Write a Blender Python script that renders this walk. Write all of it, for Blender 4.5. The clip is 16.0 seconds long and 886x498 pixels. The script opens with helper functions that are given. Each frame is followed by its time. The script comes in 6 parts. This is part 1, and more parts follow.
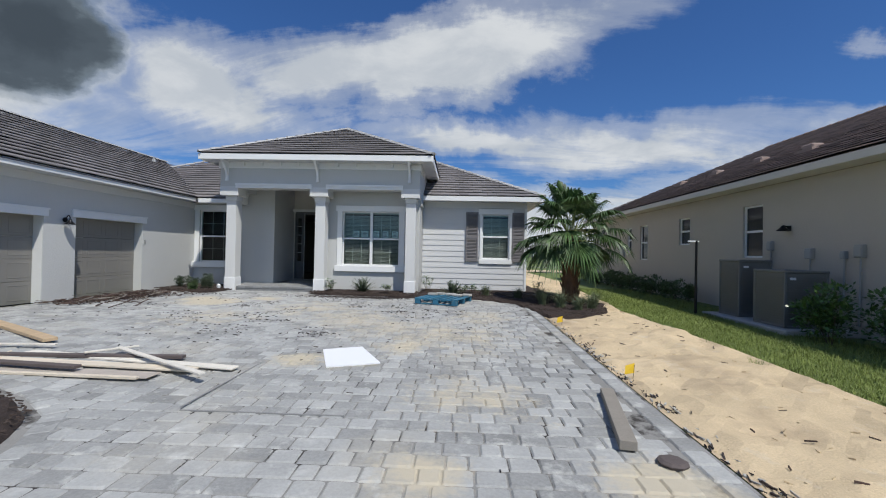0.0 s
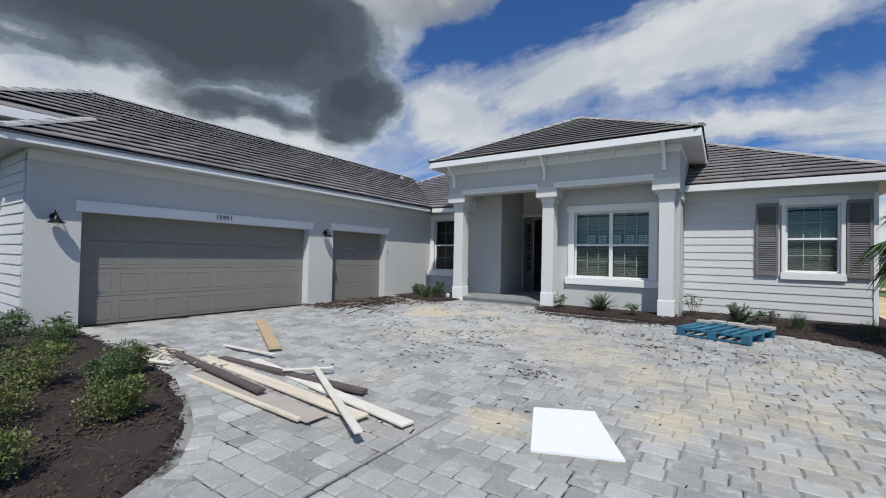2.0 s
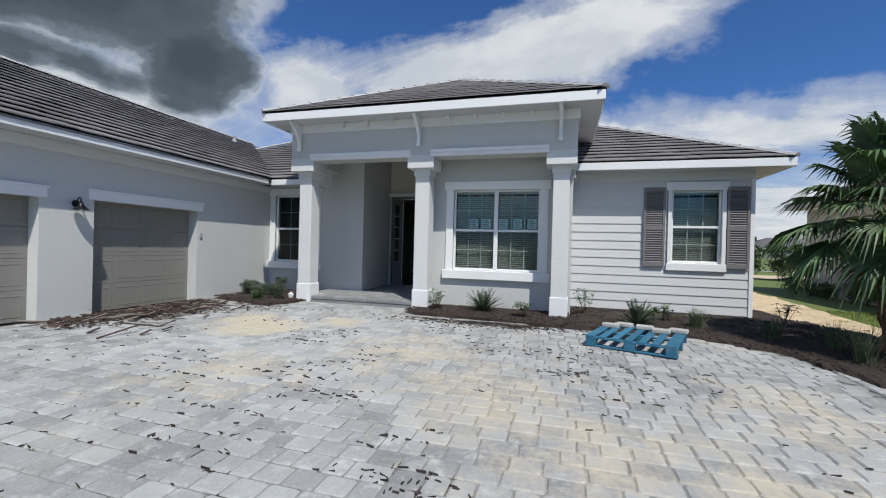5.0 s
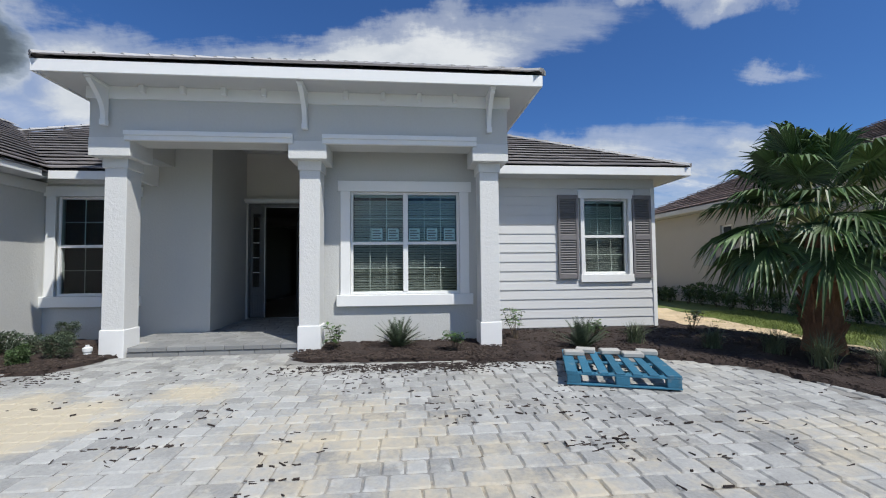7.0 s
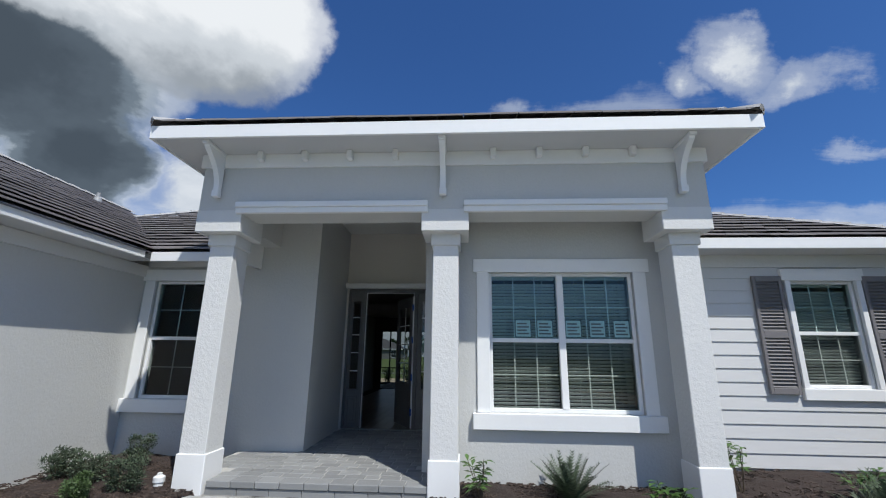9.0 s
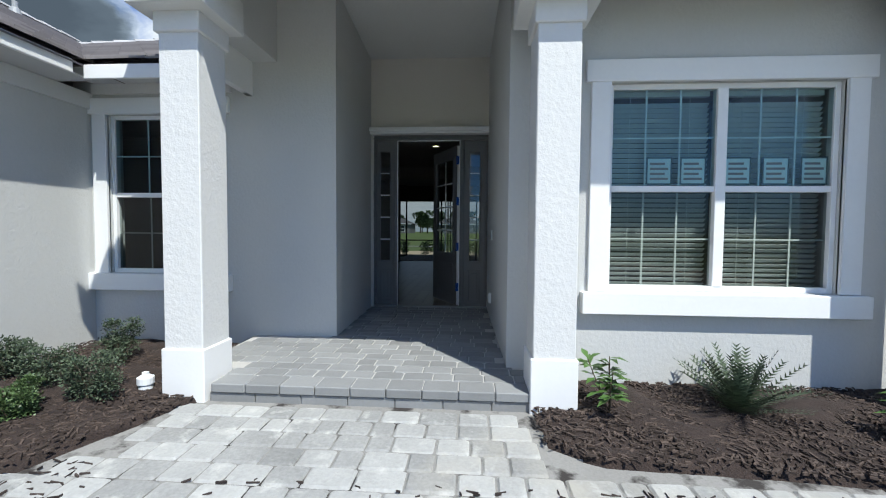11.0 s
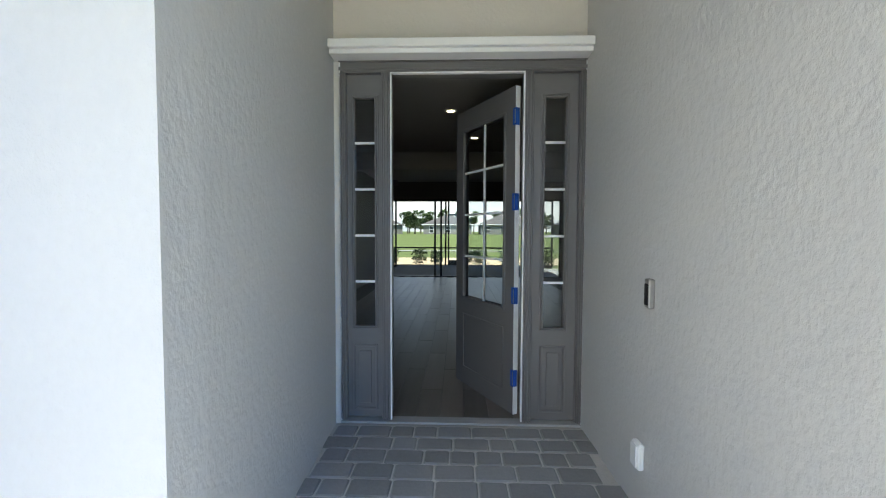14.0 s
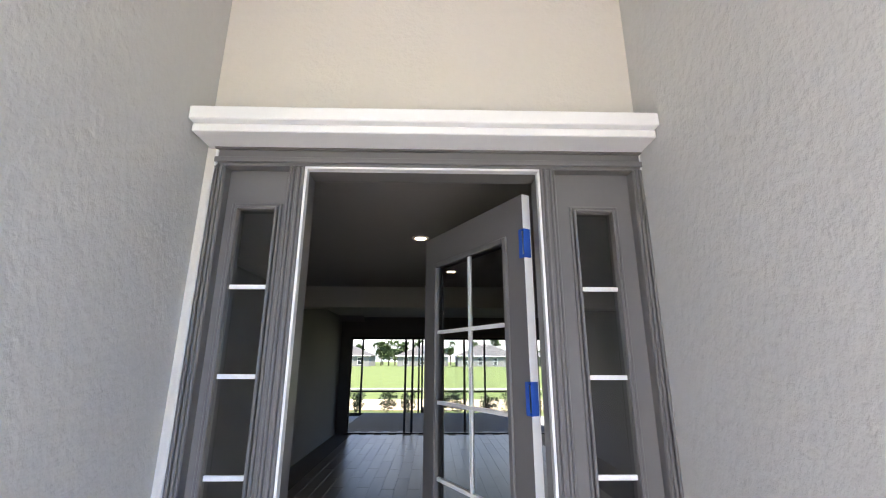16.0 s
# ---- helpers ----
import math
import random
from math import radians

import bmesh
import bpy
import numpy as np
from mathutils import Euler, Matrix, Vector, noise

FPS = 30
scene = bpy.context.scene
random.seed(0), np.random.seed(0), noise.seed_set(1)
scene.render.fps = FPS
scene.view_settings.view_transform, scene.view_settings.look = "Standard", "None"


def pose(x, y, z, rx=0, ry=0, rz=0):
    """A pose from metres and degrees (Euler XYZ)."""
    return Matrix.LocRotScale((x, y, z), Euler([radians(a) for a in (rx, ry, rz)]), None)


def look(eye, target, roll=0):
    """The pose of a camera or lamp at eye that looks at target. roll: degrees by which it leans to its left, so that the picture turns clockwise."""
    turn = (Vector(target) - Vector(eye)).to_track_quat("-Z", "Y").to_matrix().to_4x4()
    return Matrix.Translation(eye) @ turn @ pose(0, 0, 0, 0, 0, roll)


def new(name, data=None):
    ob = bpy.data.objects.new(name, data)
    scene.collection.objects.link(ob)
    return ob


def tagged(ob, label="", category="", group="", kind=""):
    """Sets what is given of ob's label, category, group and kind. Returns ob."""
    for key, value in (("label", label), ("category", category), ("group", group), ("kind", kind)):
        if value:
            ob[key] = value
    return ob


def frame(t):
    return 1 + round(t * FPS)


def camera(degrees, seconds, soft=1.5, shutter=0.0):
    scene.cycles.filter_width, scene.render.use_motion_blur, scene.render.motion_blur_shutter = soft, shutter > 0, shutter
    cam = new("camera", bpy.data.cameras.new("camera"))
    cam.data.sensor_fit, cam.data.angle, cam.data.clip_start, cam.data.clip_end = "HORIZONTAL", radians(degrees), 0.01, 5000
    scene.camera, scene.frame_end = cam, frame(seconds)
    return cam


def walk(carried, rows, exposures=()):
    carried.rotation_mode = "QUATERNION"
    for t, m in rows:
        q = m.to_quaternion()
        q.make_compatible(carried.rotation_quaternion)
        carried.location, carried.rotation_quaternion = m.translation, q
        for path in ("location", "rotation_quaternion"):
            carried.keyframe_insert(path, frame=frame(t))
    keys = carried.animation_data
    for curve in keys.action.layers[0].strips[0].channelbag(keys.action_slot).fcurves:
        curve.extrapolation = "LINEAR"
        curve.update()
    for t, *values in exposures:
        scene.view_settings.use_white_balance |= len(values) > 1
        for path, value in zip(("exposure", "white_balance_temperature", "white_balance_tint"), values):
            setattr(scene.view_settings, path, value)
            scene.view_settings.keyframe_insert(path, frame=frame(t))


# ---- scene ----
cam = camera(93.3, 16.0, 1.1)
PATH = [
    (0, (4.756, -13.575, 1.38), (4.682, -11.577, 1.401), 1.2),
    (0.5, (4.709, -13.038, 1.39), (4.487, -11.051, 1.419), 0.8),
    (1, (4.565, -12.516, 1.387), (4.083, -10.575, 1.422), 0.7),
    (1.5, (4.42, -11.979, 1.407), (3.613, -10.149, 1.446), 0.6),
    (2, (4.362, -11.482, 1.407), (3.245, -9.824, 1.444), 1.2),
    (2.5, (4.234, -11.1, 1.4), (2.928, -9.586, 1.426), 1.5),
    (3, (4.049, -10.764, 1.404), (2.665, -9.319, 1.42), 1.4),
    (3.5, (3.878, -10.378, 1.432), (2.548, -8.884, 1.462), 1.1),
    (4, (3.677, -9.886, 1.449), (2.58, -8.214, 1.478), 1.0),
    (4.5, (3.454, -9.439, 1.475), (2.664, -7.601, 1.469), 1.3),
    (5, (3.213, -8.839, 1.415), (2.667, -6.914, 1.407), 1.5),
    (5.2, (3.03, -8.654, 1.425), (2.576, -6.706, 1.409), 1.4),
    (7.3, (1.557, -6.638, 1.376), (1.764, -4.653, 1.508), -0.7),
    (7.5, (1.449, -6.404, 1.378), (1.639, -4.421, 1.546), -0.8),
    (8, (1.056, -5.927, 1.438), (1.201, -3.951, 1.711), -0.8),
    (8.5, (0.758, -5.508, 1.546), (0.76, -3.548, 1.946), -0.1),
    (9, (0.455, -5.202, 1.603), (0.341, -3.268, 2.1), 0.7),
    (9.5, (0.21, -4.835, 1.573), (0.054, -2.875, 1.937), 1.0),
    (10, (-0.074, -4.345, 1.438), (-0.252, -2.358, 1.569), 0.9),
    (10.2, (-0.188, -4.142, 1.413), (-0.382, -2.152, 1.453), 0.7),
    (12.3, (-0.683, -1.61, 1.465), (-0.687, 0.386, 1.338), 0.3),
    (12.5, (-0.738, -1.382, 1.463), (-0.789, 0.613, 1.334), 0.3),
    (13, (-0.941, -0.755, 1.469), (-1.024, 1.24, 1.348), 0.3),
    (13.5, (-1.032, -0.125, 1.575), (-1.139, 1.867, 1.439), 0.2),
    (14, (-1.165, 0.402, 1.695), (-1.233, 2.399, 1.608), 0.2),
    (14.5, (-1.209, 0.781, 1.766), (-1.19, 2.779, 1.839), 0.2),
    (15, (-1.191, 1.128, 1.904), (-1.126, 3.098, 2.244), 0.2),
    (15.5, (-1.204, 1.493, 2.036), (-1.117, 3.409, 2.604), 0.0),
    (16, (-1.116, 1.945, 2.083), (-1.075, 3.876, 2.6), 0.2),
]
EXPOSURES = ((0.0, -0.2, 6500, 8), (5.0, -0.08, 6500, 8), (7.5, 0.0, 6500, 8), (9.0, 0.0, 6350, 8), (9.5, -0.02, 6300, 7), (10.2, 0.26, 6300, 6), (12.5, 0.76, 6250, 5), (13.0, 1.36, 6800, 5), (13.5, 2.05, 7200, 6), (14.5, 2.87, 7250, 8), (15.0, 3.3, 7600, 14), (16.0, 3.5, 7350, 19))
walk(cam, [(t, look(e, g, r)) for t, e, g, r in PATH], EXPOSURES)

# ---- world, sun ----
SUN_DIR = Vector((0.74, -1.0, 1.87)).normalized()
world = bpy.data.worlds.new("sky")
scene.world = world
world.use_nodes = True
wt = world.node_tree
for n in list(wt.nodes):
    wt.nodes.remove(n)


def wn(kind, **kw):
    n = wt.nodes.new(kind)
    for k, v in kw.items():
        n.inputs[k].default_value = v
    return n


def wmath(op, a, b=None, clamp=False):
    n = wt.nodes.new("ShaderNodeMath")
    n.operation, n.use_clamp = op, clamp
    for i, s in enumerate((a, b)):
        if s is None:
            continue
        if isinstance(s, (int, float)):
            n.inputs[i].default_value = s
        else:
            wt.links.new(s, n.inputs[i])
    return n.outputs[0]


def wramp(src, stops):
    n = wt.nodes.new("ShaderNodeValToRGB")
    n.color_ramp.interpolation = "EASE"
    el = n.color_ramp.elements
    while len(el) < len(stops):
        el.new(0.5)
    for e, (p, c) in zip(el, stops):
        e.position = p
        e.color = (c, c, c, 1) if isinstance(c, (int, float)) else (*c, 1)
    wt.links.new(src, n.inputs[0])
    return n.outputs[0]


def wmix(fac, a, b):
    n = wt.nodes.new("ShaderNodeMix")
    n.data_type = "RGBA"
    wt.links.new(fac, n.inputs[0])
    for i, s in ((6, a), (7, b)):
        if isinstance(s, tuple):
            n.inputs[i].default_value = (*s, 1)
        else:
            wt.links.new(s, n.inputs[i])
    return n.outputs[2]


sky = wt.nodes.new("ShaderNodeTexSky")
sky.sky_type, sky.sun_disc = "NISHITA", False
sky.sun_elevation = math.asin(SUN_DIR.z)
sky.sun_rotation = math.atan2(SUN_DIR.x, SUN_DIR.y)
sky.dust_density, sky.ozone_density = 0.6, 2.5
tc = wt.nodes.new("ShaderNodeTexCoord")
sep = wt.nodes.new("ShaderNodeSeparateXYZ")
wt.links.new(tc.outputs["Generated"], sep.inputs[0])
up = wmath("MAXIMUM", sep.outputs[2], 0.0)
den = wmath("ADD", up, 0.14)
plane = wt.nodes.new("ShaderNodeCombineXYZ")
wt.links.new(wmath("DIVIDE", sep.outputs[0], den), plane.inputs[0])
wt.links.new(wmath("DIVIDE", sep.outputs[1], den), plane.inputs[1])


def sky_noise(scale, detail, rough, distort, stretch=(1, 1, 1), turn=0.0, shift=(0, 0, 0)):
    mp = wt.nodes.new("ShaderNodeMapping")
    mp.inputs["Scale"].default_value = stretch
    mp.inputs["Rotation"].default_value = (0, 0, radians(turn))
    mp.inputs["Location"].default_value = shift
    wt.links.new(plane.outputs[0], mp.inputs[0])
    n = wn("ShaderNodeTexNoise", Scale=scale, Detail=detail, Roughness=rough, Distortion=distort)
    wt.links.new(mp.outputs[0], n.inputs["Vector"])
    return n.outputs[0]


def sky_warp(scale, detail, rough, amount):
    """Bearing to the left and height of the view in degrees, stirred by noise so that cloud edges are ragged."""
    n = wn("ShaderNodeTexNoise", Scale=scale, Detail=detail, Roughness=rough)
    wt.links.new(tc.outputs["Generated"], n.inputs["Vector"])
    rgb = wt.nodes.new("ShaderNodeSeparateColor")
    wt.links.new(n.outputs["Color"], rgb.inputs[0])
    az = wmath("MULTIPLY", wmath("ARCTAN2", wmath("MULTIPLY", sep.outputs[0], -1.0), sep.outputs[1]), 57.2958)
    el = wmath("MULTIPLY", wmath("ARCSINE", sep.outputs[2]), 57.2958)
    az = wmath("ADD", az, wmath("MULTIPLY", wmath("SUBTRACT", rgb.outputs[0], 0.5), amount * 1.6))
    el = wmath("ADD", el, wmath("MULTIPLY", wmath("SUBTRACT", rgb.outputs[1], 0.5), amount))
    return az, el


def cloud(where, left, up, wide, high, tilt=0.0, weight=1.0):
    """1 in the middle of an oval cloud, 0 on its rim, below that outside."""
    c, k = math.cos(radians(tilt)), math.sin(radians(tilt))
    da, de = wmath("SUBTRACT", where[0], left), wmath("SUBTRACT", where[1], up)
    u = wmath("MULTIPLY", wmath("ADD", wmath("MULTIPLY", da, c), wmath("MULTIPLY", de, k)), 1 / wide)
    v = wmath("MULTIPLY", wmath("SUBTRACT", wmath("MULTIPLY", de, c), wmath("MULTIPLY", da, k)), 1 / high)
    d = wmath("SQRT", wmath("ADD", wmath("MULTIPLY", u, u), wmath("MULTIPLY", v, v)))
    return wmath("MULTIPLY", wmath("SUBTRACT", 1.0, d), weight)


def together(where, ovals):
    out = None
    for o in ovals:
        c = cloud(where, *o)
        out = c if out is None else wmath("MAXIMUM", out, c)
    return wmath("MAXIMUM", out, -1.0)


soft_n = sky_noise(1.5, 10, 0.58, 0.35, (1, 1, 1), 0, (3.1, 1.7, 0))
wisp_n = sky_noise(0.9, 12, 0.64, 0.9, (0.7, 1.6, 1), -30, (0.4, 2.2, 0))
lump_n = sky_noise(2.3, 10, 0.6, 0.3, (1, 1, 1), 0, (7.3, 0.2, 0))
wind, heap = sky_warp(4.5, 8, 0.62, 10.0), sky_warp(6.0, 9, 0.58, 7.0)
white_v = together(wind, ((6, 24.4, 29, 5.2, -8, 1.15), (31, 18.5, 13, 6.0, 0), (0, 3.5, 80, 6.0, 0, 0.9), (-21, 14, 20, 3.8, 4, 0.7), (-3, 15.2, 13, 2.4, 5, 0.8), (-44, 11.5, 14, 2.6, 0, 0.7), (66, 13.5, 34, 7.0, 0), (96, 20, 16, 7, 0),
                          (-37.5, 32, 3.0, 1.8, 40, 0.4), (-42, 28.2, 2.6, 1.1, 0, 0.32), (-31, 32, 1.4, 1.0, 0, 0.25), (-44.3, 19.7, 2.6, 0.8, 8, 0.3), (180, 26, 40, 22, 0), (-130, 20, 30, 8, 0)))
white_d = wmath("ADD", white_v, wmath("MULTIPLY", wmath("SUBTRACT", wisp_n, 0.5), 1.9))
white_m = wramp(wmath("ADD", wmath("MULTIPLY", white_d, 0.5), 0.5), [(0.38, 0.0), (0.56, 0.42), (0.76, 0.95)])
dark_v = together(heap, ((65, 26.6, 26, 8.9, -5, 1.6), (47.5, 19.8, 7.4, 6.8, 0), (88, 31, 24, 8.5, -8), (60, 17.4, 12, 2.6, 3, 0.45)))
dark_d = wmath("ADD", dark_v, wmath("MULTIPLY", wmath("SUBTRACT", soft_n, 0.5), 0.38))
dark_m = wramp(wmath("ADD", wmath("MULTIPLY", dark_d, 0.5), 0.5), [(0.44, 0.0), (0.53, 0.65), (0.62, 1.0)])
cum_v = together(heap, ((38, 38.5, 17, 10.0, 0), (56, 39, 14, 8, 0)))
cum_m = wramp(wmath("ADD", wmath("MULTIPLY", cum_v, 0.5), 0.5), [(0.48, 0.0), (0.54, 0.7), (0.62, 1.0)])
cum_c = wramp(wmath("ADD", wmath("MULTIPLY", heap[1], 1 / 60), wmath("MULTIPLY", wmath("SUBTRACT", soft_n, 0.5), -0.35)), [(0.48, (0.33, 0.36, 0.40)), (0.56, (0.62, 0.65, 0.69)), (0.62, (0.86, 0.87, 0.89))])
dark_c = wramp(wmath("ADD", wmath("MULTIPLY", dark_d, 0.6), wmath("MULTIPLY", wmath("SUBTRACT", lump_n, 0.5), -0.6)), [(0.0, (0.60, 0.64, 0.69)), (0.06, (0.36, 0.41, 0.47)), (0.13, (0.17, 0.21, 0.255)), (0.24, (0.098, 0.124, 0.155)), (0.45, (0.07, 0.09, 0.115))])
white_c = wramp(wmath("ADD", lump_n, wmath("MULTIPLY", white_d, -0.12)), [(0.25, (0.80, 0.82, 0.85)), (0.6, (0.60, 0.64, 0.70))])
sky_v = wt.nodes.new("ShaderNodeVectorMath")
sky_v.operation = "SCALE"
sky_v.inputs["Scale"].default_value = 0.083
wt.links.new(sky.outputs[0], sky_v.inputs[0])
tint = wt.nodes.new("ShaderNodeMix")
tint.data_type, tint.blend_type = "RGBA", "MULTIPLY"
tint.inputs[0].default_value = 1.0
wt.links.new(sky_v.outputs[0], tint.inputs[6])
tint.inputs[7].default_value = (0.49, 0.84, 1.36, 1)
lay1 = wmix(white_m, tint.outputs[2], white_c)
lay2 = wmix(cum_m, wmix(dark_m, lay1, dark_c), cum_c)
bgd = wt.nodes.new("ShaderNodeBackground")
wt.links.new(lay2, bgd.inputs[0])
bgd.inputs[1].default_value = 1.0
wo = wt.nodes.new("ShaderNodeOutputWorld")
wt.links.new(bgd.outputs[0], wo.inputs[0])

sun_data = bpy.data.lights.new("sun", "SUN")
sun_data.energy, sun_data.angle, sun_data.color = 4.4, radians(0.53), (1.0, 0.96, 0.9)
sun = new("sun", sun_data)
sun.matrix_world = look(tuple(SUN_DIR * 60), (0, 0, 0))


# ---- materials ----
def material(name, color, rough=0.7, metal=0.0, vary=0.12, scale=3.0, fine=60.0, bump=0.15, depth=0.01, stain=None, stain_at=(0.55, 0.75),
             stain_scale=0.7, rand=0.0, island=0.0, spec=0.5, stretch=(1, 1, 1), coat=0.0, patch=None, patch_at=(0.6, 0.72), patch_scale=2.2):
    m = bpy.data.materials.new(name)
    m.use_nodes = True
    nt = m.node_tree
    b = nt.nodes["Principled BSDF"]
    b.inputs["Roughness"].default_value, b.inputs["Metallic"].default_value = rough, metal
    b.inputs["Specular IOR Level"].default_value = spec
    b.inputs["Coat Weight"].default_value = coat
    geo = nt.nodes.new("ShaderNodeNewGeometry")
    mp = nt.nodes.new("ShaderNodeMapping")
    mp.inputs["Scale"].default_value = stretch
    nt.links.new(geo.outputs["Position"], mp.inputs[0])

    def tex(sc, det=5.0, ro=0.6):
        n = nt.nodes.new("ShaderNodeTexNoise")
        n.inputs["Scale"].default_value, n.inputs["Detail"].default_value, n.inputs["Roughness"].default_value = sc, det, ro
        nt.links.new(mp.outputs[0], n.inputs["Vector"])
        return n.outputs[0]

    def mth(op, a, c):
        n = nt.nodes.new("ShaderNodeMath")
        n.operation = op
        for i, s in enumerate((a, c)):
            if isinstance(s, (int, float)):
                n.inputs[i].default_value = s
            else:
                nt.links.new(s, n.inputs[i])
        return n.outputs[0]

    big, small = tex(scale), tex(fine, 4.0)
    val = mth("ADD", mth("MULTIPLY", mth("SUBTRACT", big, 0.5), 2.2 * vary), mth("MULTIPLY", mth("SUBTRACT", small, 0.5), 1.6 * vary))
    val = mth("ADD", val, 1.0)
    if rand:
        oi = nt.nodes.new("ShaderNodeObjectInfo")
        val = mth("ADD", val, mth("MULTIPLY", mth("SUBTRACT", oi.outputs["Random"], 0.5), rand))
    if island:
        val = mth("ADD", val, mth("MULTIPLY", mth("SUBTRACT", geo.outputs["Random Per Island"], 0.5), island))
    sc = nt.nodes.new("ShaderNodeVectorMath")
    sc.operation = "SCALE"
    sc.inputs[0].default_value = color
    nt.links.new(val, sc.inputs["Scale"])
    out = sc.outputs[0]
    for colour, (lo, hi), size in ((stain, stain_at, stain_scale), (patch, patch_at, patch_scale)):
        if not colour:
            continue
        st = tex(size, 6.0, 0.65)
        rp = nt.nodes.new("ShaderNodeMapRange")
        rp.inputs[1].default_value, rp.inputs[2].default_value = lo, hi
        nt.links.new(st, rp.inputs[0])
        mx = nt.nodes.new("ShaderNodeMix")
        mx.data_type = "RGBA"
        nt.links.new(rp.outputs[0], mx.inputs[0])
        nt.links.new(out, mx.inputs[6])
        mx.inputs[7].default_value = (*colour, 1)
        out = mx.outputs[2]
    nt.links.new(out, b.inputs["Base Color"])
    if bump:
        bp = nt.nodes.new("ShaderNodeBump")
        bp.inputs["Strength"].default_value, bp.inputs["Distance"].default_value = bump, depth
        nt.links.new(small, bp.inputs["Height"])
        nt.links.new(bp.outputs[0], b.inputs["Normal"])
    return m


def glass_material(name, tint=(1, 1, 1), gloss=0.0):
    m = bpy.data.materials.new(name)
    m.use_nodes = True
    nt = m.node_tree
    for n in list(nt.nodes):
        nt.nodes.remove(n)
    o = nt.nodes.new("ShaderNodeOutputMaterial")
    mix = nt.nodes.new("ShaderNodeMixShader")
    t = nt.nodes.new("ShaderNodeBsdfTransparent")
    t.inputs[0].default_value = (*tint, 1)
    g = nt.nodes.new("ShaderNodeBsdfGlossy")
    g.inputs["Roughness"].default_value = 0.01
    fr = nt.nodes.new("ShaderNodeFresnel")
    fr.inputs[0].default_value = 1.5
    ad = nt.nodes.new("ShaderNodeMath")
    ad.operation = "ADD"
    ad.inputs[1].default_value = gloss
    nt.links.new(fr.outputs[0], ad.inputs[0])
    nt.links.new(ad.outputs[0], mix.inputs[0])
    nt.links.new(t.outputs[0], mix.inputs[1])
    nt.links.new(g.outputs[0], mix.inputs[2])
    nt.links.new(mix.outputs[0], o.inputs[0])
    return m


def glow_material(name, color, strength):
    m = bpy.data.materials.new(name)
    m.use_nodes = True
    b = m.node_tree.nodes["Principled BSDF"]
    b.inputs["Emission Color"].default_value = (*color, 1)
    b.inputs["Emission Strength"].default_value = strength
    return m


STUCCO = material("painted_stucco", (0.565, 0.57, 0.555), 0.85, vary=0.05, scale=0.9, fine=32, bump=0.34, depth=0.016, stretch=(1, 1, 0.78))
STUCCO_TRIM = material("pale_painted_stucco", (0.67, 0.672, 0.66), 0.8, vary=0.03, scale=1.2, fine=24, bump=0.4, depth=0.016)
WHITE = material("white_paint", (0.82, 0.825, 0.82), 0.55, vary=0.03, scale=2, fine=30, bump=0.08)
SOFFIT = material("soffit_paint", (0.60, 0.61, 0.62), 0.7, vary=0.03, bump=0.05)
SIDING = material("siding_paint", (0.62, 0.625, 0.63), 0.6, vary=0.03, scale=2.5, fine=25, bump=0.12, stretch=(1, 1, 6))
TILE = material("roof_tile", (0.20, 0.185, 0.185), 0.75, vary=0.16, scale=1.5, fine=40, bump=0.35, island=0.35)
TILE_CAP = material("roof_cap_tile", (0.42, 0.415, 0.41), 0.8, vary=0.18, scale=2.5, fine=40, bump=0.35, island=0.25)
TILE_BROWN = material("brown_roof_tile", (0.27, 0.205, 0.18), 0.75, vary=0.16, scale=1.5, fine=40, bump=0.35, island=0.4)
GARAGE = material("garage_door_paint", (0.235, 0.225, 0.205), 0.5, vary=0.03, scale=1.5, fine=120, bump=0.1, depth=0.004)
DOOR_PAINT = material("door_paint", (0.155, 0.15, 0.148), 0.42, vary=0.04, scale=3, fine=50, bump=0.05)
SHUTTER = material("shutter_paint", (0.19, 0.18, 0.185), 0.55, vary=0.04, bump=0.08)
PAVER = material("paver_concrete", (0.375, 0.378, 0.366), 0.85, vary=0.3, scale=1.6, fine=38, bump=0.6, depth=0.012, rand=0.42, island=0.42,
                 stain=(0.47, 0.44, 0.37), stain_at=(0.52, 0.8), stain_scale=0.5, patch=(0.55, 0.55, 0.52), patch_at=(0.55, 0.75), patch_scale=5.5)
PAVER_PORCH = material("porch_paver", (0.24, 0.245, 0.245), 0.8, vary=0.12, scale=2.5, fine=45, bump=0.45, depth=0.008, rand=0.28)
JOINT = material("joint_sand", (0.26, 0.255, 0.24), 0.95, vary=0.3, scale=1.2, fine=60, bump=0.4, stain=(0.04, 0.035, 0.032), stain_at=(0.51, 0.60), stain_scale=2.4)
JOINT_PORCH = material("porch_joint_sand", (0.47, 0.46, 0.44), 0.95, vary=0.15, fine=60, bump=0.4)
MULCH = material("dark_mulch", (0.043, 0.029, 0.024), 0.95, vary=0.6, scale=6, fine=70, bump=0.9, depth=0.03)
CHIP = material("bark_chip", (0.064, 0.046, 0.037), 0.9, vary=0.3, fine=50, bump=0.3, island=0.9)
SAND = material("sandy_soil", (0.60, 0.475, 0.305), 0.95, vary=0.34, scale=1.3, fine=55, bump=0.6, depth=0.025, stain=(0.42, 0.32, 0.21), stain_at=(0.52, 0.72), stain_scale=0.8, patch=(0.60, 0.52, 0.40), patch_at=(0.58, 0.75), patch_scale=2.4)
GRASS_GROUND = material("grass_ground", (0.13, 0.17, 0.045), 0.95, vary=0.3, scale=0.6, fine=30, bump=0.6, depth=0.03)
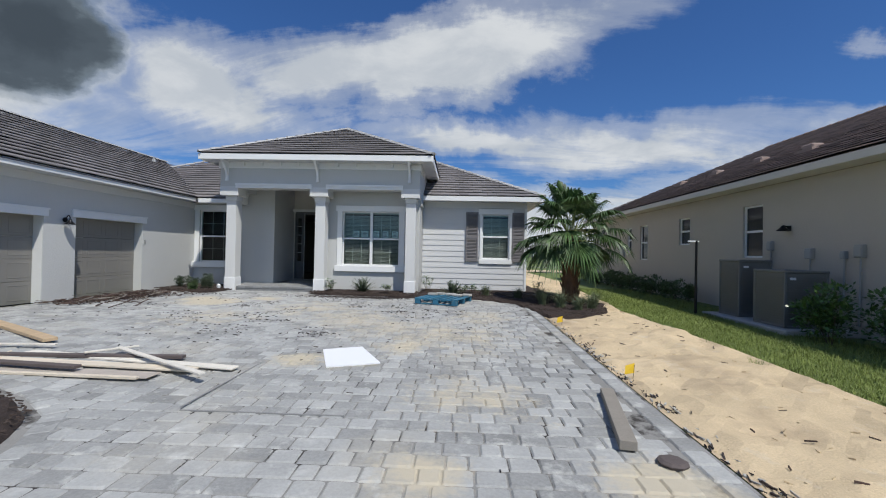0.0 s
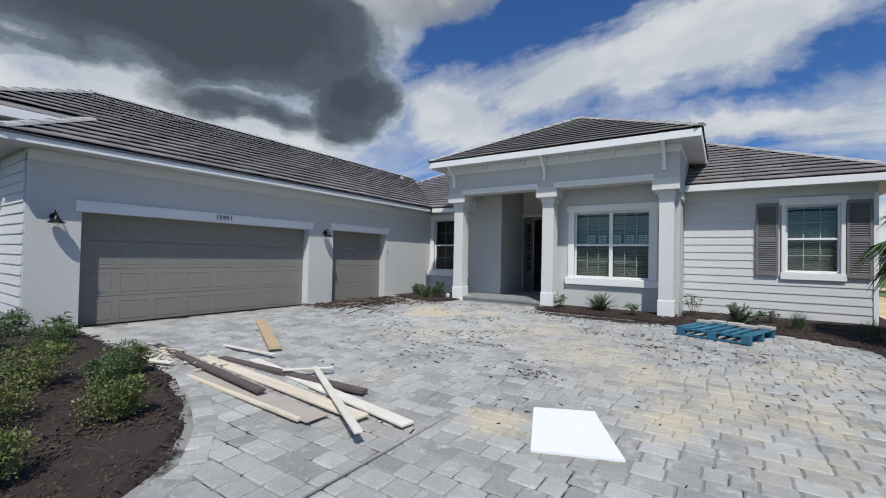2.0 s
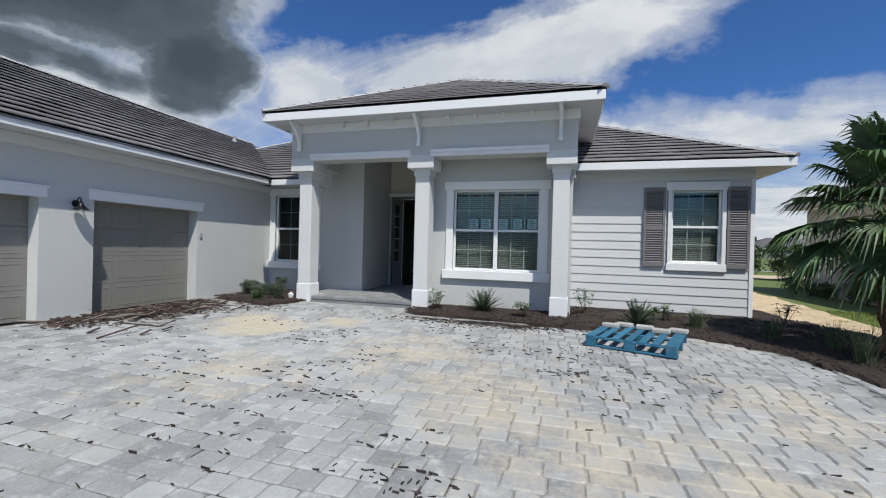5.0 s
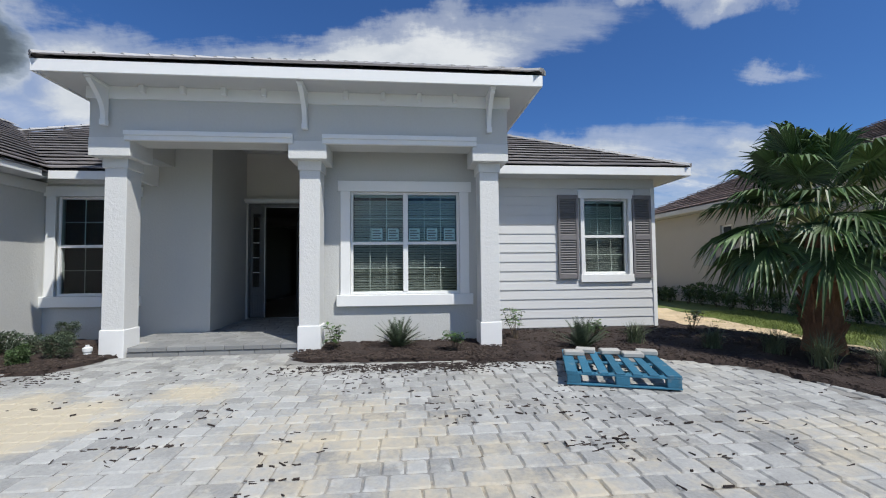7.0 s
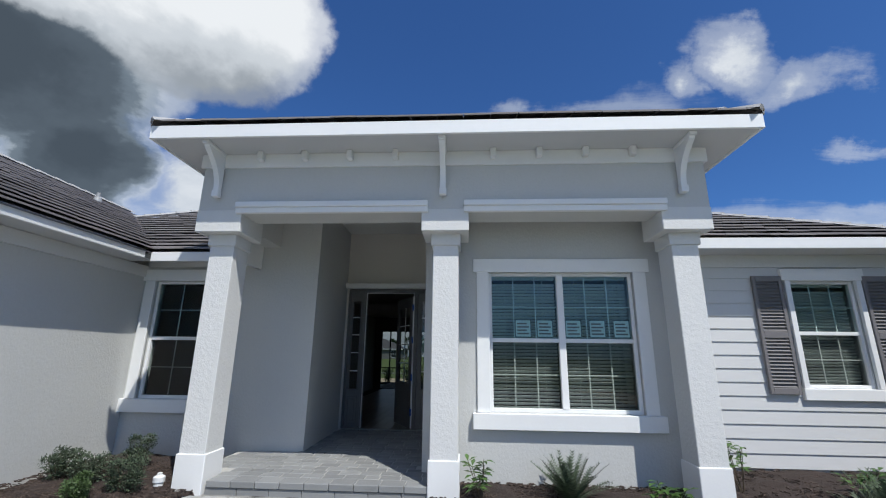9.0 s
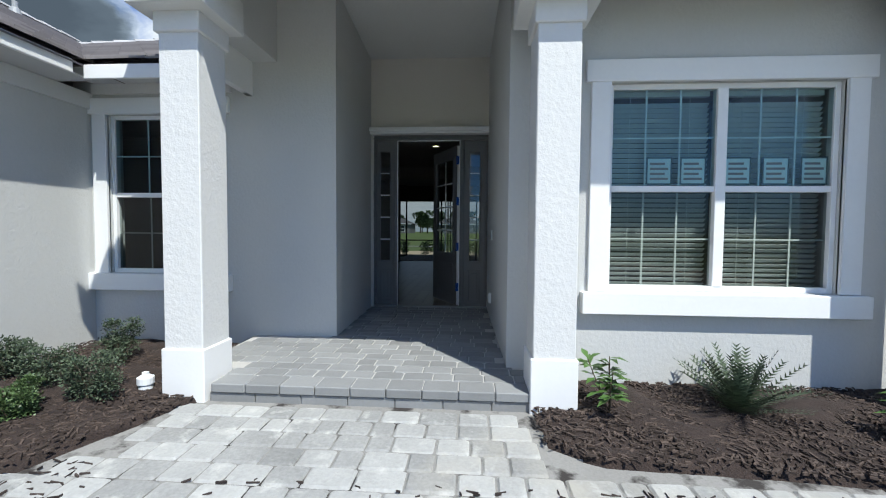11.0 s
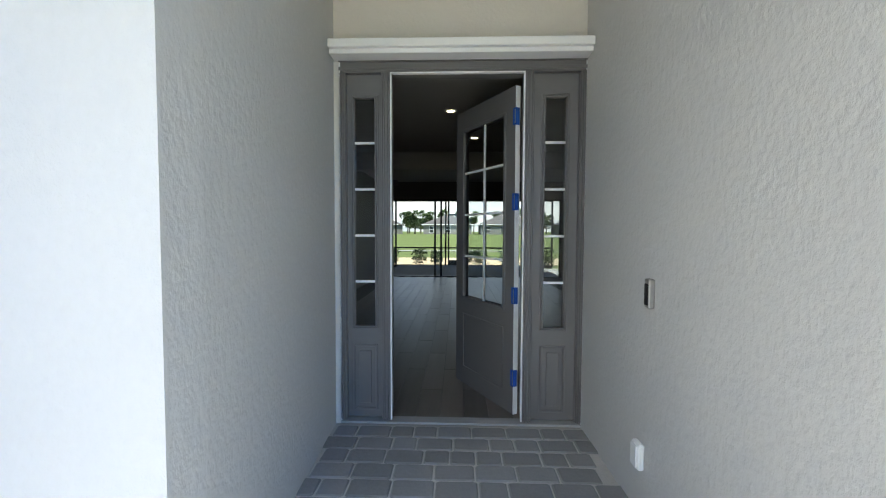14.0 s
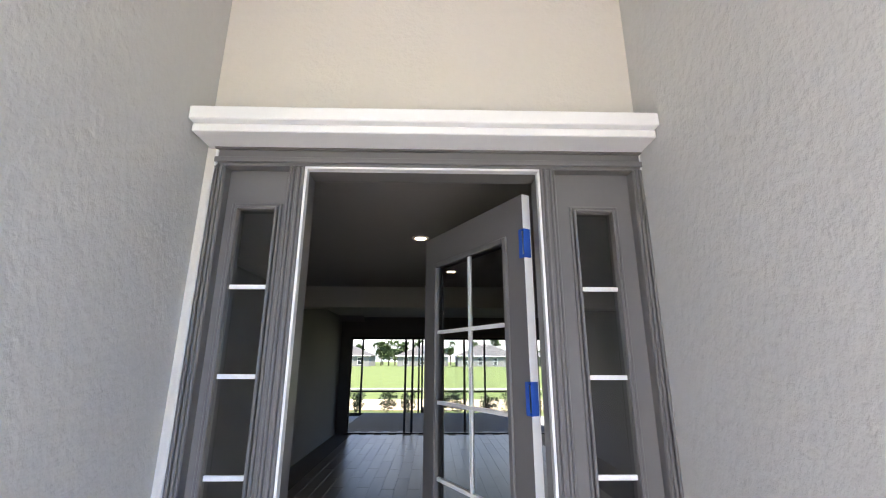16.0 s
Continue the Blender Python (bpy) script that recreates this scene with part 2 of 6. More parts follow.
BLADE = material("grass_blade", (0.20, 0.25, 0.06), 0.7, vary=0.25, scale=1.2, fine=20, bump=0, island=0.6)
LEAF = material("shrub_leaf", (0.07, 0.115, 0.04), 0.5, vary=0.25, scale=4, fine=30, bump=0, island=0.9)
LEAF_YELLOW = material("yellow_green_leaf", (0.12, 0.145, 0.04), 0.5, vary=0.25, scale=4, fine=30, bump=0, island=0.8)
LEAF_DULL = material("dull_green_leaf", (0.062, 0.088, 0.05), 0.7, vary=0.3, scale=4, fine=30, bump=0, island=1.0)
LEAF_GREY = material("grey_green_leaf", (0.13, 0.16, 0.085), 0.6, vary=0.25, scale=4, fine=30, bump=0, island=0.8)
LEAF_GLOSS = material("glossy_leaf", (0.065, 0.13, 0.03), 0.35, vary=0.2, scale=4, fine=30, bump=0, island=0.7)
PALM_LEAF = material("palm_leaf", (0.07, 0.125, 0.04), 0.48, vary=0.25, scale=3, fine=30, bump=0, island=0.8)
PALM_STEM = material("palm_stem", (0.16, 0.19, 0.06), 0.5, vary=0.2, bump=0.1)
PALM_TRUNK = material("palm_trunk", (0.20, 0.105, 0.06), 0.95, vary=0.45, scale=9, fine=40, bump=0.9, depth=0.03, stretch=(1, 1, 0.5))
TWIG = material("twig", (0.09, 0.07, 0.045), 0.9, vary=0.2, bump=0.2)
LUMBER = material("pale_lumber", (0.66, 0.58, 0.46), 0.75, vary=0.28, scale=4, fine=45, bump=0.2, rand=0.2, stretch=(0.25, 3, 1))
LUMBER_WHITE = material("primed_lumber", (0.70, 0.66, 0.58), 0.7, vary=0.22, scale=4, fine=60, bump=0.15, rand=0.12)
LUMBER_DARK = material("weathered_board", (0.105, 0.085, 0.08), 0.85, vary=0.2, scale=5, fine=60, bump=0.3)
LITTER = material("bark_strip", (0.07, 0.045, 0.036), 0.9, vary=0.3, scale=5, fine=60, bump=0.3, island=0.8)
LUMBER_ORANGE = material("raw_pine", (0.50, 0.37, 0.23), 0.75, vary=0.35, scale=4, fine=50, bump=0.2, stretch=(3, 0.3, 1))
LUMBER_GREY = material("grey_timber", (0.26, 0.235, 0.20), 0.9, vary=0.2, scale=4, fine=60, bump=0.3)
CARD = material("cardboard_sheet", (0.42, 0.37, 0.32), 0.85, vary=0.22, bump=0.1)
PAPER = material("white_board", (0.84, 0.85, 0.87), 0.6, vary=0.02, bump=0.03)
BLUE = material("blue_pallet_paint", (0.03, 0.15, 0.24), 0.7, vary=0.25, scale=6, fine=50, bump=0.3, rand=0.3, stain=(0.22, 0.24, 0.23), stain_at=(0.6, 0.75), stain_scale=5)
STONE = material("spare_paver", (0.42, 0.41, 0.38), 0.9, vary=0.15, fine=50, bump=0.4, rand=0.2)
BLACK = material("black_metal", (0.018, 0.018, 0.02), 0.4, 0.6, vary=0.1, bump=0.03)
CHROME = material("brushed_metal", (0.5, 0.5, 0.5), 0.3, 1.0, vary=0.05, bump=0.02)
AC_GREY = material("ac_paint", (0.16, 0.165, 0.165), 0.55, vary=0.06, bump=0.05)
METER = material("grey_box", (0.33, 0.34, 0.34), 0.5, vary=0.05, bump=0.03)
NB_WALL = material("beige_stucco", (0.47, 0.44, 0.39), 0.85, vary=0.05, scale=0.8, fine=38, bump=0.5, depth=0.01)
NB_TRIM = material("beige_trim", (0.60, 0.58, 0.54), 0.7, vary=0.03, bump=0.05)
CONCRETE = material("concrete", (0.42, 0.42, 0.41), 0.9, vary=0.1, fine=40, bump=0.3)
YELLOW = material("yellow_flag", (0.80, 0.52, 0.03), 0.6, vary=0.1, bump=0)
RED = material("red_tag", (0.55, 0.05, 0.03), 0.6, vary=0.1, bump=0)
TAPE = material("blue_tape", (0.015, 0.09, 0.42), 0.6, vary=0.05, bump=0)
BLIND = material("blind_slat", (0.70, 0.71, 0.70), 0.5, vary=0.03, bump=0)
# The hall's dimness is put into these two colours, walls and ceiling being paler.
DIM_INSIDE = material("dimmed_interior_wall", (0.14, 0.135, 0.13), 0.8, vary=0.02, bump=0.05)
DIM_INSIDE_CEIL = material("dimmed_interior_ceiling", (0.34, 0.33, 0.32), 0.85, vary=0.02, bump=0.05)
PORCH_CREAM = material("cream_stucco", (0.64, 0.615, 0.565), 0.85, vary=0.03, scale=1.2, fine=38, bump=0.4, depth=0.01)
# Plank colour is lowered as well, to carry the hall's dimness.
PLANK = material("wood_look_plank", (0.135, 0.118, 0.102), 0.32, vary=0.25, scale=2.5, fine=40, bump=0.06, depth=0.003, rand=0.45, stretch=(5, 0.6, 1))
GROUT = material("grout", (0.11, 0.105, 0.10), 0.9, vary=0.1, bump=0.1)
GLASS = glass_material("window_glass", (0.66, 0.84, 0.84), 0.012)
SCREENED = glass_material("screened_glass", (0.46, 0.54, 0.53), 0.0)
FINE_LINE = material("pavement_seam", (0.24, 0.24, 0.235), 0.95, vary=0.3, fine=60, bump=0.3)
# Dark tint added to dim the garden view and the light in the hall.
DIM_GLASS = glass_material("view_dimming_glass", (0.30, 0.33, 0.33), 0.0)
CLEAR = glass_material("clear_glass", (0.93, 0.96, 0.96), 0.0)
FROST = glass_material("sidelight_glass", (0.62, 0.64, 0.64), 0.05)
STICKER = material("paper_sticker", (0.78, 0.80, 0.80), 0.6, vary=0.03, bump=0)
PRINT = material("grey_print", (0.12, 0.135, 0.15), 0.6, vary=0.05, bump=0)
LAMP_GLOW = glow_material("lamp_lens", (1.0, 0.80, 0.52), 5.0)
DEBRIS = material("bark_debris", (0.045, 0.034, 0.03), 0.95, vary=0.4, fine=40, bump=0.4, island=1.0)
FAR_LEAF = material("far_tree_leaf", (0.07, 0.11, 0.04), 0.8, vary=0.3, scale=0.5, fine=4, bump=0, island=0.8)
FAR_WALL = material("far_house_wall", (0.20, 0.197, 0.19), 0.85, vary=0.04, bump=0.1)
FAR_ROOF = material("far_house_roof", (0.11, 0.103, 0.10), 0.8, vary=0.1, scale=0.5, fine=6, bump=0.3)
DARK_GLASS = material("dark_window", (0.03, 0.035, 0.04), 0.08, vary=0.1, bump=0)


def add_spots(m, colour, spots, grain=2.4):
    """Ragged stains of one colour lying round the spots (x, y, radius, weight) of the ground."""
    nt = m.node_tree
    b = nt.nodes["Principled BSDF"]
    src = b.inputs["Base Color"].links[0].from_socket
    geo = nt.nodes.new("ShaderNodeNewGeometry")

    def mth(op, a, c):
        n = nt.nodes.new("ShaderNodeMath")
        n.operation = op
        for i, v in enumerate((a, c)):
            if isinstance(v, (int, float)):
                n.inputs[i].default_value = v
            else:
                nt.links.new(v, n.inputs[i])
        return n.outputs[0]

    total = None
    for x, y, r, w in spots:
        d = nt.nodes.new("ShaderNodeVectorMath")
        d.operation = "DISTANCE"
        nt.links.new(geo.outputs["Position"], d.inputs[0])
        d.inputs[1].default_value = (x, y, 0)
        v = mth("MULTIPLY", mth("SUBTRACT", 1.0, mth("MULTIPLY", d.outputs["Value"], 1 / r)), w)
        total = v if total is None else mth("MAXIMUM", total, v)
    for sc, amp in ((grain, 1.0), (grain * 7, 0.7)):
        n = nt.nodes.new("ShaderNodeTexNoise")
        n.inputs["Scale"].default_value, n.inputs["Detail"].default_value = sc, 6.0
        nt.links.new(geo.outputs["Position"], n.inputs["Vector"])
        total = mth("ADD", total, mth("MULTIPLY", mth("SUBTRACT", n.outputs[0], 0.5), amp))
    mp = nt.nodes.new("ShaderNodeMapRange")
    mp.inputs[1].default_value, mp.inputs[2].default_value, mp.inputs[4].default_value = 0.12, 0.55, 0.92
    nt.links.new(total, mp.inputs[0])
    mx = nt.nodes.new("ShaderNodeMix")
    mx.data_type = "RGBA"
    nt.links.new(mp.outputs[0], mx.inputs[0])
    nt.links.new(src, mx.inputs[6])
    mx.inputs[7].default_value = (*colour, 1)
    nt.links.new(mx.outputs[2], b.inputs["Base Color"])


SAND_SPOTS = ((-1.65, -2.9, 1.0, 1.1), (-2.2, -2.4, 0.8, 0.9), (-0.6, -2.0, 0.6, 0.8), (2.63, -8.03, 0.5, 0.9), (3.9, -7.1, 0.7, 0.6), (4.5, -10.75, 0.55, 0.8), (6.15, -10.75, 0.6, 0.9),
              (2.6, -4.6, 1.8, 0.42), (1.2, -3.4, 1.8, 0.42), (4.6, -6.2, 1.8, 0.42), (3.4, -5.6, 1.5, 0.42), (4.9, -9.2, 0.9, 0.45), (-0.4, -5.0, 1.4, 0.4), (5.2, -4.2, 1.2, 0.4))
for m in (PAVER, JOINT):
    add_spots(m, (0.53, 0.47, 0.355), SAND_SPOTS)


# ---- mesh helpers ----
def box(bm, x0, x1, y0, y1, z0, z1, bevel=0.0):
    tmp = bmesh.new() if bevel else bm
    vs = [tmp.verts.new(p) for p in ((x0, y0, z0), (x1, y0, z0), (x1, y1, z0), (x0, y1, z0), (x0, y0, z1), (x1, y0, z1), (x1, y1, z1), (x0, y1, z1))]
    for f in ((3, 2, 1, 0), (4, 5, 6, 7), (0, 1, 5, 4), (1, 2, 6, 5), (2, 3, 7, 6), (3, 0, 4, 7)):
        tmp.faces.new([vs[i] for i in f])
    if bevel:
        bmesh.ops.bevel(tmp, geom=tmp.edges[:], offset=bevel, segments=1, affect="EDGES", clamp_overlap=True)
        me = bpy.data.meshes.new("tmp")
        tmp.to_mesh(me)
        tmp.free()
        bm.from_mesh(me)
        bpy.data.meshes.remove(me)
    return bm


def boxed(*args, bevel=0.0):
    return box(bmesh.new(), *args, bevel=bevel)


def tube(bm, p0, p1, r0, r1=None, seg=10):
    r1 = r0 if r1 is None else r1
    p0, p1 = Vector(p0), Vector(p1)
    q = (p1 - p0).to_track_quat("Z", "Y")
    rings = []
    for p, r in ((p0, r0), (p1, r1)):
        rings.append([bm.verts.new(p + q @ Vector((r * math.cos(a), r * math.sin(a), 0))) for a in (2 * math.pi * i / seg for i in range(seg))])
    for i in range(seg):
        j = (i + 1) % seg
        bm.faces.new((rings[0][i], rings[0][j], rings[1][j], rings[1][i]))
    bm.faces.new(rings[0][::-1])
    bm.faces.new(rings[1])
    return bm


def lathe(bm, profile, seg=20, at=(0, 0, 0)):
    rings = [[bm.verts.new((at[0] + r * math.cos(2 * math.pi * i / seg), at[1] + r * math.sin(2 * math.pi * i / seg), at[2] + z)) for i in range(seg)]
             for r, z in profile]
    for a, b in zip(rings, rings[1:]):
        for i in range(seg):
            j = (i + 1) % seg
            bm.faces.new((a[i], a[j], b[j], b[i]))
    return bm


def mesh_of(name, bm, mat):
    me = bpy.data.meshes.new(name)
    bmesh.ops.recalc_face_normals(bm, faces=bm.faces[:])
    bm.to_mesh(me)
    bm.free()
    me.materials.append(mat)
    return me


def data_mesh(name, verts, faces, mat):
    me = bpy.data.meshes.new(name)
    me.from_pydata(verts, [], faces)
    me.materials.append(mat)
    me.update()
    return me


def part(name, bm, mat, parent, label=""):
    me = bm if isinstance(bm, bpy.types.Mesh) else mesh_of(name, bm, mat)
    ob = new(name, me)
    ob.parent = parent
    if label:
        tagged(ob, label)
    return ob


def thing(name, at=(0, 0, 0), label="", category="", group="", kind="", turn=0.0):
    ob = new(name)
    ob.matrix_world = pose(*at, 0, 0, turn)
    return tagged(ob, label, category, group, kind)


def structure(name, bm, mat, label, category="wall"):
    me = bm if isinstance(bm, bpy.types.Mesh) else mesh_of(name, bm, mat)
    return tagged(new(name, me), label, category, "", "structure")


def gz(x, y):
    """Height of the ground: level at the house, falling gently to the street."""
    k = min(1.0, max(0.0, (x + 5.0) / 6.0))
    return -0.0145 * min(60.0, max(0.0, -y)) * k


def solid_wall(axis, pos, depth, a0, a1, z0, z1, holes=()):
    """A wall along x ('x') or y ('y') with its face at pos, depth thick, with holes (a0, a1, z0, z1) right through it."""
    bm = bmesh.new()
    us = sorted({a0, a1, *(h[0] for h in holes), *(h[1] for h in holes)})
    ws = sorted({z0, z1, *(h[2] for h in holes), *(h[3] for h in holes)})
    solid = {}
    for i in range(len(us) - 1):
        for j in range(len(ws) - 1):
            cu, cw = (us[i] + us[i + 1]) / 2, (ws[j] + ws[j + 1]) / 2
            solid[i, j] = not any(h[0] < cu < h[1] and h[2] < cw < h[3] for h in holes)

    def v(u, d, w):
        return bm.verts.new((u, pos + d, w) if axis == "x" else (pos + d, u, w))

    for (i, j), s in solid.items():
        if not s:
            continue
        u0, u1, w0, w1 = us[i], us[i + 1], ws[j], ws[j + 1]
        for d in (0, depth):
            bm.faces.new([v(u0, d, w0), v(u1, d, w0), v(u1, d, w1), v(u0, d, w1)])
        for (di, dj), (p, q) in {(-1, 0): ((u0, w0), (u0, w1)), (1, 0): ((u1, w0), (u1, w1)), (0, -1): ((u0, w0), (u1, w0)), (0, 1): ((u0, w1), (u1, w1))}.items():
            if not solid.get((i + di, j + dj)):
                bm.faces.new([v(p[0], 0, p[1]), v(q[0], 0, q[1]), v(q[0], depth, q[1]), v(p[0], depth, p[1])])
    bmesh.ops.remove_doubles(bm, verts=bm.verts[:], dist=0.0005)
    return bm


def drape(points, lift, step, bumps=0.0, freq=3.0):
    """A sheet over a convex or concave outline, laid on the ground and lifted; its middle heaves a little."""
    xs, ys = [p[0] for p in points], [p[1] for p in points]

    def inside(x, y):
        c, n = False, len(points)
        for i in range(n):
            (x0, y0), (x1, y1) = points[i], points[(i + 1) % n]
            if (y0 > y) != (y1 > y) and x < (x1 - x0) * (y - y0) / (y1 - y0) + x0:
                c = not c
        return c

    bm = bmesh.new()
    vs = [bm.verts.new((x, y, 0)) for x, y in points]
    bm.faces.new(vs)
    for axis, lo, hi in ((0, min(xs), max(xs)), (1, min(ys), max(ys))):
        k = lo + step
        while k < hi:
            co = [0, 0, 0]
            no = [0, 0, 0]
            co[axis], no[axis] = k, 1
            bmesh.ops.bisect_plane(bm, geom=bm.verts[:] + bm.edges[:] + bm.faces[:], plane_co=co, plane_no=no)
            k += step
    for v in bm.verts:
        edge = v.is_boundary
        h = 0 if edge else bumps * (0.6 + noise.noise((v.co.x * freq, v.co.y * freq, 0.3)) + 0.5 * noise.noise((v.co.x * freq * 3, v.co.y * freq * 3, 2.3)))
        v.co.z = gz(v.co.x, v.co.y) + (0.004 if edge and bumps else lift) + h
    return bm, inside


# ---- the ground ----
def ground_sheet():
    xs = sorted({-900, -300, -100, -40, -20, *[-12 + 1.5 * i for i in range(22)], 30, 60, 120, 300, 900})
    ys = sorted({-900, -300, -100, -60, -30, *[-22 + 1.5 * i for i in range(18)], 12, 30, 60, 120, 300, 900})
    vs = [(x, y, gz(x, y) - 0.06) for y in ys for x in xs]
    n = len(xs)
    fs = [(j * n + i, j * n + i + 1, (j + 1) * n + i + 1, (j + 1) * n + i) for j in range(len(ys) - 1) for i in range(n - 1)]
    return data_mesh("ground", vs, fs, GRASS_GROUND)


structure("ground", ground_sheet(), GRASS_GROUND, "flat green lawn reaching to the horizon", "ground")

BED_LEFT = [(-5.1, -8.98), (-4.2, -8.99), (-3.2, -9.04), (-2.1, -9.06), (-1.0, -9.17), (-0.2, -9.38), (0.5, -9.68), (1.05, -10.05), (1.4, -10.6), (1.62, -11.4), (1.7, -12.6),
            (1.7, -20.0), (-13.5, -20.0), (-13.5, -10.1), (-5.1, -9.7)]
SAND_STRIP = [(6.78, -20), (9.25, -20), (9.25, -9), (9.3, -6.5), (9.05, -2.4), (9.6, 3), (10.2, 8), (10.2, 30), (7.4, 30), (7.4, 2.0), (6.78, -1)]
BED_RIGHT = [(3.42, -1.0), (5.3, -1.02), (6.3, -1.7), (6.62, -2.9), (6.85, -4.1), (7.6, -3.9), (8.5, -3.1), (8.9, -1.6), (8.6, 0.2), (8.0, 1.8), (7.8, 5.5), (7.2, 5.5), (7.2, 1.74), (3.42, 1.74)]
BED_MID = [(0.02, -0.5), (0.3, -0.7), (1.5, -0.78), (2.9, -0.95), (3.42, -1.0), (3.42, 0.64), (-0.0, 0.64)]
BED_NICHE = [(-5.06, -0.45), (-4.0, -0.7), (-3.1, -1.1), (-2.85, -0.45), (-2.66, 0.05), (-2.64, 0.4), (-3.02, 0.44), (-3.02, 1.63), (-5.06, 1.63)]
beds = {}
for nm, pts, lab in (("flower_bed_street", BED_LEFT, "dark brown mulch bed with a curved edge"), ("flower_bed_corner", BED_RIGHT, "dark mulch bed round the house corner and palm"),
                     ("flower_bed_window", BED_MID, "dark mulch bed under the front window"), ("flower_bed_niche", BED_NICHE, "dark mulch bed in the garage corner")):
    b, ins = drape(pts, 0.05, 0.18 if nm != "flower_bed_street" else 0.3, 0.035, 2.5)
    beds[nm] = ins
    structure(nm, b, MULCH, lab, "ground")
b, _ = drape(SAND_STRIP, -0.03, 0.16, 0.07, 1.9)
structure("sand_path", b, SAND, "bare sandy strip with ruts beside the driveway", "ground")
b, _ = drape([(-5.08, -9.05), (-3.2, -9.12), (-2.1, -9.14), (-1.0, -9.25), (-0.25, -9.46), (0.46, -9.76), (1.0, -10.1), (1.32, -10.64), (1.54, -11.4), (1.62, -12.6), (1.62, -20),
              (6.75, -20), (6.75, -1.0), (6.3, -1.62), (5.3, -0.96), (3.4, -0.94), (2.9, -0.9), (1.5, -0.74), (0.3, -0.66), (0.0, 0.05), (-2.7, 0.05), (-2.87, -0.45), (-3.12, -1.14), (-4.0, -0.74), (-5.08, -0.48)], 0.016, 1.5)
structure("driveway_bedding", b, JOINT, "sand bedding between the driveway pavers", "ground")

# ---- house walls ----
def lean_wall(bm, k, y0):
    """Sets a wall along y slightly out of square in plan."""
    for v in bm.verts:
        v.co.x += k * (v.co.y - y0)
    return bm


WALL_TOP = 3.055
OPEN_G2, OPEN_G1 = (-8.93, -4.03, 0.0, 2.08), (-3.19, -0.92, 0.0, 2.12)
structure("wall_garage_front", solid_wall("y", -5.08, -0.32, -9.65, 1.62, 0.0, WALL_TOP, (OPEN_G2, OPEN_G1)), STUCCO, "grey stucco garage wall with two door openings")
structure("wall_garage_south", solid_wall("x", -9.65, 0.2, -6.8, -5.3, 0.0, WALL_TOP), STUCCO, "grey garage end wall behind lap siding")
structure("wall_bump_east", solid_wall("y", -6.8, -0.2, -10.05, -9.65, 0.0, 3.7), STUCCO_TRIM, "pale stucco side of the projecting bay")
structure("wall_bump_south", solid_wall("x", -10.05, 0.2, -11.3, -7.0, 0.0, 3.7, ((-9.3, -8.5, 0.9, 2.6),)), STUCCO_TRIM, "pale stucco front of the projecting bay")
structure("wall_west", solid_wall("y", -12.1, -0.2, -9.85, 14.2, 0.0, 3.1), STUCCO, "grey stucco wall")
structure("wall_left_window", solid_wall("x", 1.62, 0.22, -5.3, -2.05, 0.0, 3.2, ((-4.87, -3.55, 0.89, 2.80),)), STUCCO, "grey stucco wall with a sash window")
structure("wall_left_upper", solid_wall("x", 1.62, 0.22, -3.1, -2.05, 3.2, 4.25), STUCCO, "grey stucco wall above the eave")
structure("wall_niche_left", lean_wall(solid_wall("y", -2.05, -0.2, 1.84, 3.64, 0.0, 4.25), -0.035, 1.62), STUCCO, "grey stucco side wall of the entry niche")
structure("wall_niche_right", lean_wall(solid_wall("y", -0.13, 0.2, 0.87, 3.64, 0.0, 4.25), -0.024, 0.87), STUCCO, "grey stucco side wall of the entry niche")
structure("wall_big_window", solid_wall("x", 0.65, 0.22, -0.13, 3.42, 0.0, 4.25, ((0.76, 2.74, 0.90, 2.76),)), STUCCO, "grey stucco wall with a double window")
structure("wall_entry", solid_wall("x", 3.64, 0.16, -2.28, 0.01, 0.0, 4.25, ((-2.08, -0.19, 0.0, 3.04),)), PORCH_CREAM, "cream stucco wall over the entrance")
structure("wall_wing_side", solid_wall("y", 3.42, -0.2, 0.87, 2.6, 0.0, 4.2), STUCCO, "grey stucco return wall")
structure("wall_wing_front", solid_wall("x", 1.76, 0.2, 3.42, 7.18, 0.0, 3.3, ((5.60, 6.60, 1.20, 2.84),)), STUCCO, "sheathed wing wall behind lap siding")
structure("wall_east", solid_wall("y", 7.18, -0.2, 1.96, 14.2, 0.0, 3.3), STUCCO, "grey stucco side wall")
structure("wall_north", solid_wall("x", 14.2, 0.2, -12.3, 7.18, 0.0, 3.3, ((-3.45, 2.2, 0.17, 2.72),)), DIM_INSIDE, "garden wall with a wide sliding door opening")
structure("wall_hall_left", solid_wall("y", -3.75, -0.15, 3.9, 14.2, 0.17, 3.3), DIM_INSIDE, "interior wall with the room's dimness put into its colour")
structure("wall_hall_right", solid_wall("y", 2.3, 0.15, 3.9, 14.2, 0.17, 3.3), DIM_INSIDE, "interior wall with the room's dimness put into its colour")
structure("wall_hall_front_left", solid_wall("x", 3.8, 0.1, -3.9, -2.28, 0.17, 3.3), DIM_INSIDE, "interior wall with the room's dimness put into its colour")
structure("wall_hall_front_right", solid_wall("x", 3.8, 0.1, 0.01, 2.45, 0.17, 3.3), DIM_INSIDE, "interior wall with the room's dimness put into its colour")
structure("wall_study_back", solid_wall("x", 4.6, 0.1, -12.1, -3.9, 0.0, 3.2), DIM_INSIDE, "interior wall with the room's dimness put into its colour")
structure("wall_bedroom_back", solid_wall("x", 4.6, 0.1, 2.45, 6.98, 0.0, 3.2), DIM_INSIDE, "interior wall with the room's dimness put into its colour")
